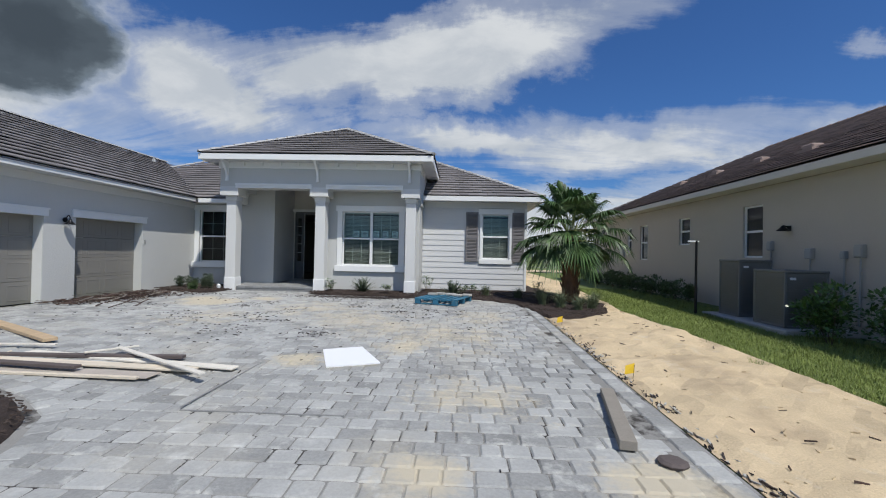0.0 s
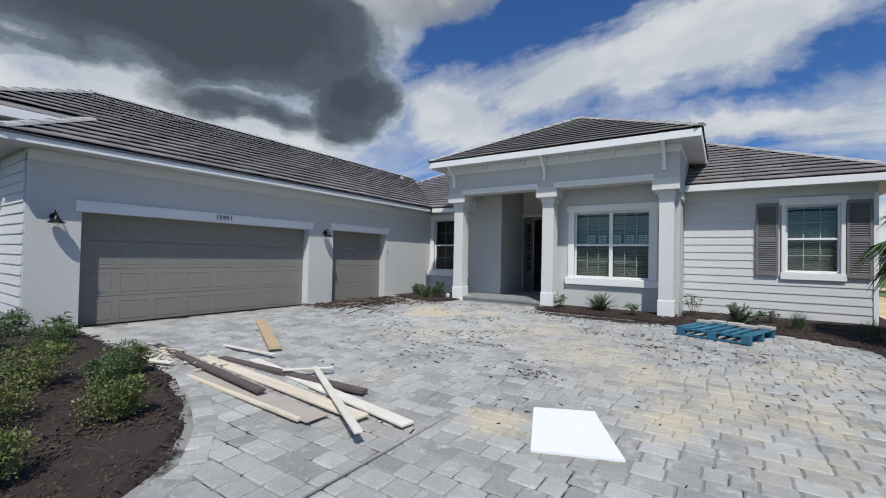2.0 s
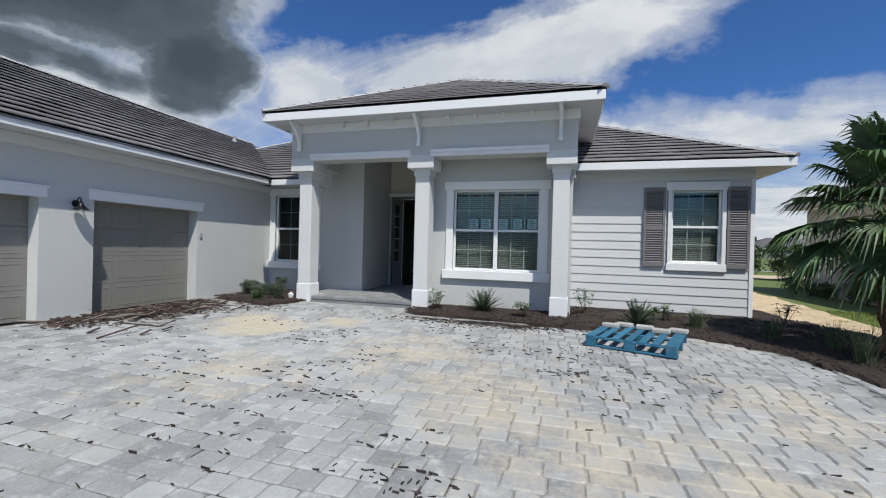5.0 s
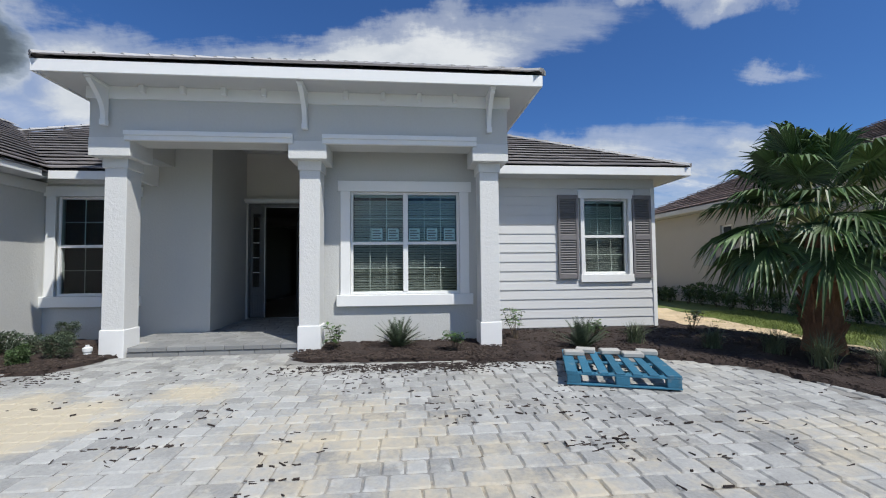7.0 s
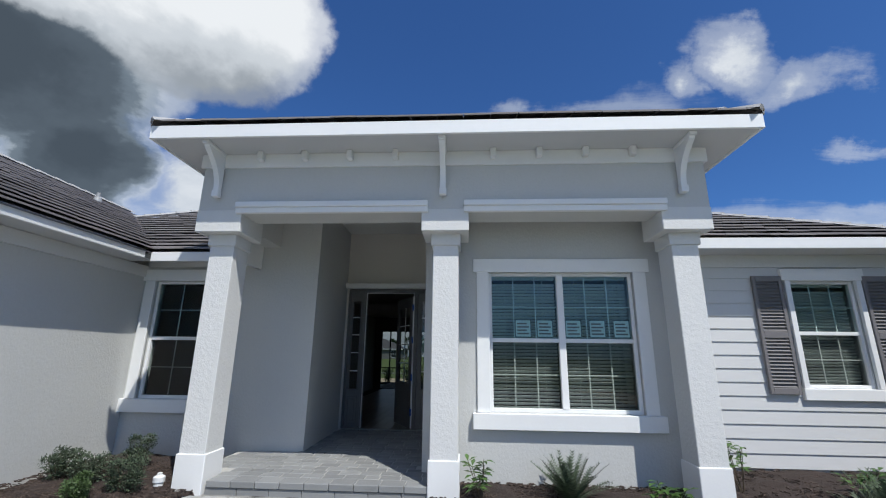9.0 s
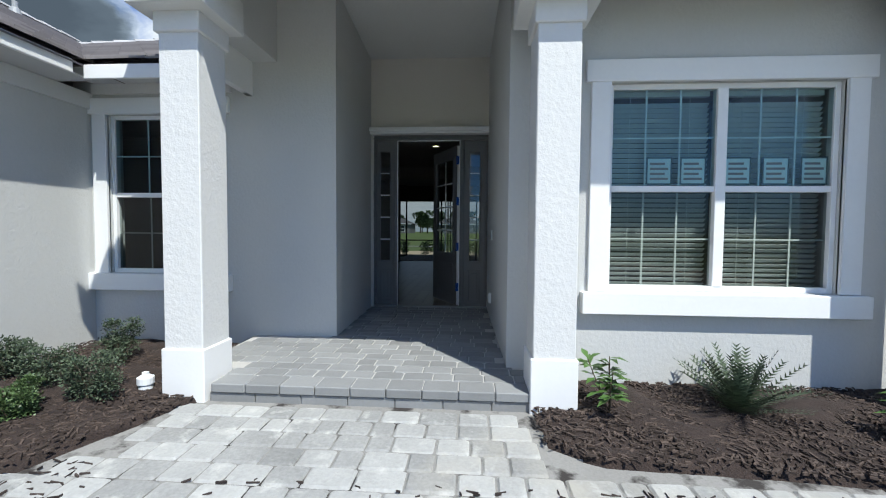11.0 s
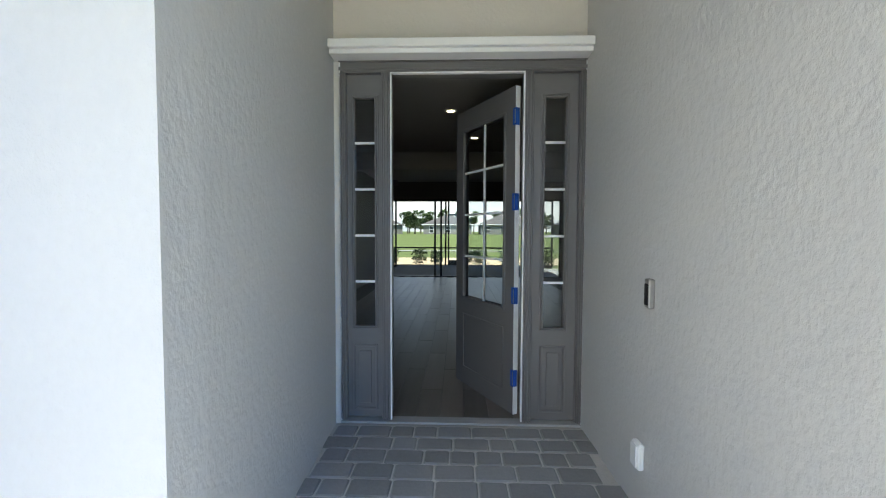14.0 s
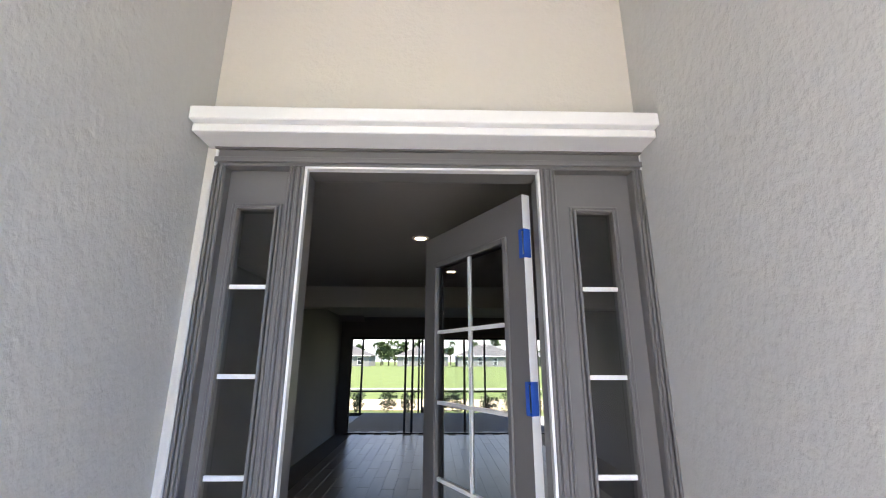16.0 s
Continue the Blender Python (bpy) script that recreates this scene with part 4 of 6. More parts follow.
sid2 = thing("trim_siding_garage", (0, 0, 0), "pale grey horizontal lap siding on the garage end", "siding", kind="structure")
lap_boards(sid2, "x", -9.652, -6.79, -5.12, 0.1, 3.0, 0.172, (), SIDING)


# ---- garage doors ----
def garage_door(y0, y1, h, cols, label):
    g = thing("garage_door", (-5.335, (y0 + y1) / 2, 0.0), label, "garage door", "garage doors")
    hw = (y1 - y0) / 2
    rows = 4
    rh = h / rows
    for r in range(rows):
        sec = part("section", boxed(-0.04, 0.0, -hw, hw, r * rh + 0.003, (r + 1) * rh - 0.003, bevel=0.003), GARAGE, g)
        cw = 2 * hw / cols
        for c in range(cols):
            a, e = -hw + c * cw + 0.065, -hw + (c + 1) * cw - 0.065
            lo, hi = r * rh + 0.085, (r + 1) * rh - 0.085
            b = bmesh.new()
            # raised field with a sunk moulding round it
            for p, q, u, v in ((a, e, lo, lo + 0.016), (a, e, hi - 0.016, hi), (a, a + 0.016, lo + 0.016, hi - 0.016), (e - 0.016, e, lo + 0.016, hi - 0.016)):
                box(b, -0.002, 0.005, p, q, u, v, 0.003)
            part("raised_panel", b, GARAGE, sec)
    part("weather_strip", boxed(-0.035, 0.004, -hw, hw, -0.01, 0.012), BLACK, g, "black rubber bottom seal")


garage_door(-8.93, -4.03, 2.1, 8, "wide taupe sectional garage door with raised panels, closed")
garage_door(-3.19, -0.92, 2.14, 4, "single taupe sectional garage door with raised panels, closed")
for a, c, z in ((-9.02, -3.94, 2.07), (-3.31, -0.79, 2.115)):
    b = box(boxed(-5.08, -5.04, a, c, z, z + 0.16, bevel=0.004), -5.08, -5.025, a - 0.02, c + 0.02, z + 0.16, z + 0.2, 0.004)
    structure("trim_garage_lintel", b, WHITE, "pale lintel board over the garage door", "trim")
    for yy in (a + 0.074, c - 0.094):
        structure("trim_garage_jamb", boxed(-5.32, -5.1, yy, yy + 0.02, 0.0, z + 0.01), STUCCO_TRIM, "pale garage door stop", "trim")


def house_number():
    n = thing("house_number", (-5.02, -6.42, 2.19), "black metal house number on the garage lintel", "house number")
    for i, ch in enumerate("15951"):
        cu = bpy.data.curves.new("digit", "FONT")
        cu.body, cu.size, cu.extrude, cu.align_x = ch, 0.135, 0.006, "CENTER"
        ob = new("digit", cu)
        me = bpy.data.meshes.new_from_object(ob)
        bpy.data.objects.remove(ob)
        me.materials.append(BLACK)
        d = new("digit", me)
        d.parent = n
        d.matrix_basis = pose(0.004, (i - 2) * 0.082, -0.05, 90, 0, 90)


house_number()


def sconce(y, z):
    s = thing("wall_lantern", (-5.08, y, z), "black gooseneck barn wall lantern beside a garage door", "wall lamp", "garage lanterns")
    part("backplate", tube(bmesh.new(), (0, 0, 0.02), (0.025, 0, 0.02), 0.06, seg=16), BLACK, s)
    arm = bmesh.new()
    pts = [(0.02, 0, 0.03), (0.08, 0, 0.12), (0.11, 0, 0.13), (0.14, 0, 0.09), (0.145, 0, 0.03)]
    for p, q in zip(pts, pts[1:]):
        tube(arm, p, q, 0.011, seg=8)
    part("arm", arm, BLACK, s)
    part("shade", lathe(bmesh.new(), [(0.022, 0.05), (0.03, 0.02), (0.05, -0.02), (0.09, -0.06), (0.125, -0.085), (0.12, -0.09), (0.085, -0.066), (0.045, -0.028), (0.0, -0.01)], 20, (0.145, 0, 0)), BLACK, s)
    part("bulb", lathe(bmesh.new(), [(0.0, -0.10), (0.025, -0.09), (0.032, -0.065), (0.02, -0.03), (0.0, -0.02)], 12, (0.145, 0, 0)), STICKER, s, "frosted white bulb")


sconce(-9.30, 1.93)
sconce(-3.50, 2.0)
sw = thing("key_pad", (-5.08, -0.82, 1.55), "small dark garage key pad", "key pad")
part("case", boxed(0.0, 0.025, -0.03, 0.03, -0.06, 0.06, bevel=0.004), METER, sw)


# ---- entrance ----
def entrance():
    e = thing("door_1", (-1.17, 3.70, 0.17), "dark grey entry door frame with two sidelights", "door", kind="structure")
    ox = -1.17
    posts = ((-2.08, -2.03, 0.0), (-1.755, -1.685, 0.0), (-0.655, -0.585, 0.0), (-0.24, -0.19, 0.0))
    for x0, x1, _ in posts:
        p = bmesh.new()
        box(p, x0 - ox, x1 - ox, -0.06, 0.10, 0.03, 2.735, 0.004)
        m = (x0 + x1) / 2 - ox
        for k, d in ((-0.40, 0.008), (-0.18, 0.016), (0.18, 0.016), (0.40, 0.008)):
            c = m + k * (x1 - x0)
            box(p, c - 0.0055, c + 0.0055, -0.06 - d, -0.06, 0.03, 2.735, 0.003)
        part("post", p, DOOR_PAINT, e)
    h = box(box(boxed(-2.08 - ox, -0.19 - ox, -0.06, 0.10, 2.735, 2.87, bevel=0.004), -2.08 - ox, -0.19 - ox, -0.075, -0.06, 2.75, 2.775, 0.003), -2.08 - ox, -0.19 - ox, -0.085, -0.06, 2.81, 2.84, 0.003)
    part("head", h, DOOR_PAINT, e)
    part("threshold", boxed(-2.08 - ox, -0.19 - ox, -0.08, 0.03, 0.0, 0.018, bevel=0.004), METER, e, "pale grey threshold")
    seal = bmesh.new()
    for x0, x1, z0, z1 in ((-1.685, -1.675, 0.03, 2.735), (-0.665, -0.655, 0.03, 2.735), (-1.685, -0.655, 2.725, 2.735)):
        box(seal, x0 - ox, x1 - ox, -0.065, -0.03, z0, z1 - (0.0 if z0 > 1 else 0.012))
    part("weather_seal", seal, WHITE, e, "thin white seal round the door opening")
    ck = box(boxed(-2.079 - ox, -2.07 - ox, -0.068, -0.06, 0.0, 2.87), -0.2 - ox, -0.191 - ox, -0.068, -0.06, 0.0, 2.87)
    part("caulk_line", ck, WHITE, e, "white caulk line along the wall")
    for x0, x1 in ((-2.03, -1.755), (-0.585, -0.24)):
        a, c = x0 - ox, x1 - ox
        g0, g1 = (a + c) / 2 - 0.08, (a + c) / 2 + 0.08
        z0, z1 = 0.77, 2.55
        s = bmesh.new()
        for p, q, u, v in ((a, g0, 0.03, 2.735), (g1, c, 0.03, 2.735), (g0, g1, 0.03, z0), (g0, g1, z1, 2.735)):
            box(s, p, q, -0.01, 0.04, u, v)
        side = part("sidelight", s, DOOR_PAINT, e)
        mo = bmesh.new()
        for r, t in ((0.028, -0.022), (0.012, -0.032)):
            for p, q, u, v in ((g0 - r, g0 - r + 0.012, z0 - r, z1 + r), (g1 + r - 0.012, g1 + r, z0 - r, z1 + r), (g0 - r + 0.012, g1 + r - 0.012, z0 - r, z0 - r + 0.012), (g0 - r + 0.012, g1 + r - 0.012, z1 + r - 0.012, z1 + r)):
                box(mo, p, q, t, -0.01, u, v, 0.003)
        part("glass_moulding", mo, DOOR_PAINT, side)
        gl = part("pane", data_mesh("pane", [(g0, 0.01, z0), (g1, 0.01, z0), (g1, 0.01, z1), (g0, 0.01, z1)], [(0, 1, 2, 3)], FROST), FROST, side)
        for zz in (2.21, 1.85, 1.485, 1.12):
            part("muntin", boxed(g0, g1, -0.006, 0.006, zz - 0.009, zz + 0.009), WHITE, side, "thin white glazing bar")
        pn = bmesh.new()
        for p, q, u, v in ((g0 - 0.02, g0, 0.09, 0.62), (g1, g1 + 0.02, 0.09, 0.62), (g0, g1, 0.09, 0.11), (g0, g1, 0.60, 0.62)):
            box(pn, p, q, -0.025, -0.01, u, v, 0.004)
        box(pn, g0 + 0.03, g1 - 0.03, -0.02, -0.01, 0.14, 0.57, 0.005)
        part("lower_panel", pn, DOOR_PAINT, side)
    structure("trim_door_head", box(boxed(-2.11, -0.195, 3.45, 3.64, 3.02, 3.08, bevel=0.005), -2.11, -0.195, 3.485, 3.64, 2.985, 3.02, 0.004),
              WHITE, "white moulded ledge over the entry door", "trim")
    structure("trim_door_transom", boxed(-2.08, -0.19, 3.66, 3.80, 3.04, 3.06), STUCCO, "stucco strip over the door head", "trim")


entrance()
structure("wall_over_door", boxed(-2.08, -0.19, 3.66, 3.78, 3.041, 3.08), PORCH_CREAM, "cream strip over the door head")


def door_leaf():
    d = thing("entry_door", (-0.685, 3.80, 0.21), "dark grey glazed entry door standing open inwards", "door", turn=0)
    d.matrix_world = pose(-0.685, 3.80, 0.19, 0, 0, -61)
    w, h = 0.965, 2.66
    # the leaf runs to -x from the hinge, 45 mm thick
    gx0, gx1, gz0, gz1 = -w + 0.14, -0.14, 0.86, 2.46
    f = bmesh.new()
    for p, q, u, v in ((-w, gx0, 0, h), (gx1, -0.003, 0, h), (gx0, gx1, 0, gz0), (gx0, gx1, gz1, h)):
        box(f, p, q, -0.022, 0.022, u, v)
    part("leaf", f, DOOR_PAINT, d)
    part("hinge_edge", boxed(-0.003, 0.001, -0.022, 0.022, 0, h), WHITE, d, "white unpainted hinge edge")
    gl = part("pane", data_mesh("pane", [(gx0, 0, gz0), (gx1, 0, gz0), (gx1, 0, gz1), (gx0, 0, gz1)], [(0, 1, 2, 3)], CLEAR), CLEAR, d)
    mo = bmesh.new()
    for t0, t1 in ((-0.034, -0.022), (0.022, 0.034)):
        for p, q, u, v in ((gx0 - 0.02, gx0 + 0.01, gz0 - 0.02, gz1 + 0.02), (gx1 - 0.01, gx1 + 0.02, gz0 - 0.02, gz1 + 0.02), (gx0 + 0.01, gx1 - 0.01, gz0 - 0.02, gz0 + 0.01), (gx0 + 0.01, gx1 - 0.01, gz1 - 0.01, gz1 + 0.02)):
            box(mo, p, q, t0, t1, u, v, 0.004)
    part("glass_moulding", mo, DOOR_PAINT, d)
    mid = (gx0 + gx1) / 2
    part("muntin", boxed(mid - 0.01, mid + 0.01, -0.008, 0.008, gz0, gz1), WHITE, d)
    for k in (1, 2, 3):
        zz = gz0 + (gz1 - gz0) * k / 4
        part("muntin", boxed(gx0, gx1, -0.0085, 0.0085, zz - 0.01, zz + 0.01), WHITE, d)
    pn = bmesh.new()
    for p, q, u, v in ((gx0, gx0 + 0.02, 0.16, 0.70), (gx1 - 0.02, gx1, 0.16, 0.70), (gx0 + 0.02, gx1 - 0.02, 0.16, 0.18), (gx0 + 0.02, gx1 - 0.02, 0.68, 0.70)):
        box(pn, p, q, -0.032, -0.022, u, v, 0.004)
    part("lower_panel", pn, DOOR_PAINT, d)
    part("latch_plate", boxed(-w - 0.002, -w + 0.001, -0.013, 0.013, 0.92, 1.0), CHROME, d, "small metal latch plate")
    for zz in (0.30, 0.98, 1.74, 2.42):
        hg = part("hinge", boxed(-0.005, 0.0035, -0.028, -0.004, zz - 0.055, zz + 0.055), CHROME, d)
        part("tape", boxed(-0.03, 0.006, -0.027, 0.012, zz - 0.068, zz + 0.068), TAPE, hg, "blue masking tape over the hinge")


door_leaf()
bell = thing("door_bell", (-0.172, 2.55, 1.38), "slim black and silver video door bell", "door bell")
part("case", boxed(-0.03, 0.0, -0.028, 0.028, -0.075, 0.075, bevel=0.006), CHROME, bell)
part("face", boxed(-0.034, -0.029, -0.02, 0.02, -0.06, 0.05, bevel=0.003), BLACK, bell, "black glossy face")
ol = thing("wall_outlet", (-0.174, 2.63, 0.5), "white weatherproof wall outlet cover", "outlet")
part("cover", boxed(-0.035, 0.0, -0.045, 0.045, -0.07, 0.07, bevel=0.008), STICKER, ol)
part("lid", boxed(-0.045, -0.034, -0.035, 0.035, -0.06, 0.06, bevel=0.004), STICKER, ol)


# ---- interior and garden ----
def downlight(x, y):
    l = thing("ceiling_downlight", (x, y, 3.3), "round recessed ceiling downlight, lit", "ceiling light", "hall downlights")
    part("trim_ring", lathe(bmesh.new(), [(0.085, 0.0), (0.085, -0.008), (0.055, -0.01), (0.053, 0.0)], 24), WHITE, l)
    part("lens", lathe(bmesh.new(), [(0.0, -0.004), (0.054, -0.004)], 24), LAMP_GLOW, l, "glowing warm lens")


for p in ((-1.26, 6.06), (-0.88, 7.7), (0.6, 11.0)):
    downlight(*p)
sl = thing("sliding_door", (-0.6, 14.25, 0.17), "dark framed sliding glass doors to the garden", "sliding door")
for px in (-2.85, -1.3, -1.1, 0.36, 2.8):
    part("stile", boxed(px - 0.03, px + 0.03, -0.03, 0.03, 0.0, 2.55, bevel=0.004), BLACK, sl)
# These panes carry the added tint that darkens the garden behind them.
for a, c in ((-2.82, -1.33), (-1.07, 0.33), (0.39, 2.77)):
    part("pane", data_mesh("pane", [(a, 0, 0.03), (c, 0, 0.03), (c, 0, 2.5), (a, 0, 2.5)], [(0, 1, 2, 3)], DIM_GLASS), DIM_GLASS, sl)
part("pane", data_mesh("pane", [(-1.27, 0, 0.03), (-1.13, 0, 0.03), (-1.13, 0, 2.5), (-1.27, 0, 2.5)], [(0, 1, 2, 3)], DIM_GLASS), DIM_GLASS, sl)
part("head_track", boxed(-2.85, 2.8, -0.05, 0.05, 2.5, 2.55), BLACK, sl)
part("floor_track", boxed(-2.85, 2.8, -0.05, 0.05, 0.0, 0.03), BLACK, sl)
scr = thing("lanai_screen", (-0.6, 19.0, 0.05), "black aluminium lanai screen enclosure", "screen enclosure")
for px in (-5.5, -3.3, -1.08, -0.95, -0.46, 1.5, 3.6):
    part("post", boxed(px - 0.035, px + 0.035, -0.035, 0.035, 0.0, 3.0), BLACK, scr)
part("chair_rail", boxed(-5.5, 3.6, -0.03, 0.03, 0.86, 0.92), BLACK, scr)
part("kick_rail", boxed(-5.5, 3.6, -0.04, 0.04, 0.0, 0.12), BLACK, scr)
part("top_beam", boxed(-5.5, 3.6, -0.05, 0.05, 2.95, 3.05), BLACK, scr)
part("door_rail", boxed(-0.95, -0.46, -0.03, 0.03, 2.32, 2.39), BLACK, scr)
part("kick_plate", boxed(-0.95, -0.46, -0.015, 0.015, 0.12, 0.34), BLACK, scr)
structure("lanai_roof", boxed(-6.2, 3.0, 14.4, 19.2, 3.0, 3.15), DIM_INSIDE_CEIL, "flat lanai ceiling", "ceiling")
structure("lanai_floor", boxed(-6.1, 4.2, 14.4, 19.2, -0.05, 0.02), CONCRETE, "grey lanai slab", "floor")
b, _ = drape([(-30, 21.6), (30, 21.6), (30, 27), (-30, 27)], -0.02, 2.0)
structure("sand_garden", b, SAND, "pale bare soil strip behind the house", "ground")


# dark joint lines let into the pavers
b = bmesh.new()
box(b, 2.208, 2.226, -9.78, -8.1, -0.09, gz(2.2, -9) + 0.034)
box(b, 2.226, 3.75, -9.812, -9.794, -0.12, gz(3.0, -9.8) + 0.034)
structure("paving_joint", b, FINE_LINE, "dark narrow joint lines across the pavers", "pavement")


# ---- plants ----
def leaf_cluster(verts, faces, rng, c, radius, n, ln, wd, squash=0.8, up=0.3):
    """n small folded leaves scattered over an uneven clump."""
    for _ in range(n):
        d = Vector((rng.gauss(0, 1), rng.gauss(0, 1), rng.gauss(0, 1) + up)).normalized()
        r = radius * (0.45 + 0.6 * rng.random()) * (0.8 + 0.35 * noise.noise(d * 2.2 + Vector(c)))
        p = Vector(c) + Vector((d.x * r, d.y * r, d.z * r * squash))
        a = Vector((d.x + rng.uniform(-0.7, 0.7), d.y + rng.uniform(-0.7, 0.7), d.z + rng.uniform(-0.3, 0.8))).normalized()
        s = a.cross(Vector((rng.uniform(-1, 1), rng.uniform(-1, 1), 1))).normalized()
        l, w = ln * rng.uniform(0.6, 1.3), wd * rng.uniform(0.7, 1.2)
        k = len(verts)
        verts += [tuple(p), tuple(p + a * l * 0.5 + s * w), tuple(p + a * l), tuple(p + a * l * 0.5 - s * w)]
        faces.append((k, k + 1, k + 2, k + 3))


def shrub(x, y, radius, height, mat, label, seed, leaf=0.05, n=420, z=None, name="shrub", group="bed shrubs"):
    rng = random.Random(seed)
    g = gz(x, y) + 0.04 if z is None else z
    t = thing(name, (x, y, g), label, "shrub", group)
    verts, faces = [], []
    for i in range(9):
        a, r = rng.uniform(0, 6.28), radius * rng.uniform(0.15, 0.7)
        tip = (r * math.cos(a), r * math.sin(a), height * rng.uniform(0.5, 0.95))
        part("stem", tube(bmesh.new(), (0.02 * math.cos(a), 0.02 * math.sin(a), -0.03), tip, 0.006, 0.003, 5), TWIG, t)
        leaf_cluster(verts, faces, rng, tip, radius * 0.42, n // 9, leaf, leaf * 0.33)
        low = (tip[0] * 0.8, tip[1] * 0.8, tip[2] * 0.5)
        leaf_cluster(verts, faces, rng, low, radius * 0.4, n // 14, leaf, leaf * 0.33)
    part("foliage", data_mesh("foliage", verts, faces, mat), mat, t)
    return t


def blades(verts, faces, rng, x, y, z, ln, wd, lean, seg=3):
    a = rng.uniform(0, 6.28)
    d = Vector((math.cos(a), math.sin(a), 0))
    s = Vector((-d.y, d.x, 0)) * wd
    k = len(verts)
    for i in range(seg):
        u = i / seg
        p = Vector((x, y, z)) + d * (lean * ln * u * u) + Vector((0, 0, ln * (u - 0.35 * lean * u * u)))
        verts += [tuple(p - s * (1 - 0.6 * u)), tuple(p + s * (1 - 0.6 * u))]
    p = Vector((x, y, z)) + d * (lean * ln) + Vector((0, 0, ln * (1 - 0.35 * lean)))
    verts.append(tuple(p))
    for i in range(seg - 1):
        faces.append((k + 2 * i, k + 2 * i + 1, k + 2 * i + 3, k + 2 * i + 2))
    faces.append((k + 2 * seg - 2, k + 2 * seg - 1, k + 2 * seg))


def grass_tuft(x, y, ln, n, mat, label, seed, name="ornamental_grass"):
    rng = random.Random(seed)
    t = thing(name, (x, y, gz(x, y) + 0.03), label, "plant", "ornamental grasses")
    verts, faces = [], []
    for _ in range(n):
        blades(verts, faces, rng, rng.gauss(0, 0.05), rng.gauss(0, 0.05), 0.0, ln * rng.uniform(0.6, 1.1), 0.005, rng.uniform(0.15, 0.95), 4)
    part("blades", data_mesh("blades", verts, faces, mat), mat, t)


def cycad(x, y, seed):
    rng = random.Random(seed)
    t = thing("coontie_plant", (x, y, gz(x, y) + 0.03), "low feathery green coontie plant in mulch", "plant")
    for i in range(64):
        a, el, ln = rng.uniform(0, 6.28), rng.uniform(0.4, 1.4), rng.uniform(0.42, 0.66)
        d = Vector((math.cos(a) * math.cos(el), math.sin(a) * math.cos(el), math.sin(el)))
        s = Vector((-math.sin(a), math.cos(a), 0))
        verts, faces = [], []
        for j in range(14):
            u = (j + 1) / 14
            p = d * (ln * u) - Vector((0, 0, 0.18 * u * u * ln))
            for sg in (-1, 1):
                k = len(verts)
                tip = p + s * sg * 0.075 * (1.15 - u * 0.7) + d * 0.045
                verts += [tuple(p), tuple(p + d * 0.022), tuple(tip)]
                faces.append((k, k + 1, k + 2))
        part("frond", data_mesh("frond", verts, faces, LEAF_DULL), LEAF_DULL, t)


def broadleaf(x, y, h, seed, label):
    rng = random.Random(seed)
    t = thing("young_shrub", (x, y, gz(x, y) + 0.03), label, "shrub", "young bed shrubs")
    verts, faces = [], []
    for i in range(8):
        a, r = rng.uniform(0, 6.28), rng.uniform(0.05, 0.26)
        tip = Vector((r * math.cos(a), r * math.sin(a), h * rng.uniform(0.55, 1.0)))
        part("stem", tube(bmesh.new(), (0, 0, -0.02), tip, 0.006, 0.004, 5), TWIG, t)
        for j in range(9):
            aa = rng.uniform(0, 6.28)
            d = Vector((math.cos(aa), math.sin(aa), rng.uniform(-0.1, 0.7))).normalized()
            p = tip * (0.65 + 0.35 * rng.random())
            s = d.cross(Vector((0, 0, 1))).normalized()
            l, k = rng.uniform(0.09, 0.16), len(verts)
            dr = Vector((0, 0, -0.03))
            verts += [tuple(p), tuple(p + d * l * 0.5 + s * 0.028), tuple(p + d * l * 0.5 + Vector((0, 0, -0.008))), tuple(p + d * l * 0.5 - s * 0.028), tuple(p + d * l + dr)]
            faces += [(k, k + 1, k + 2), (k, k + 2, k + 3), (k + 1, k + 4, k + 2), (k + 2, k + 4, k + 3)]
    part("leaves", data_mesh("leaves", verts, faces, LEAF_GLOSS), LEAF_GLOSS, t)


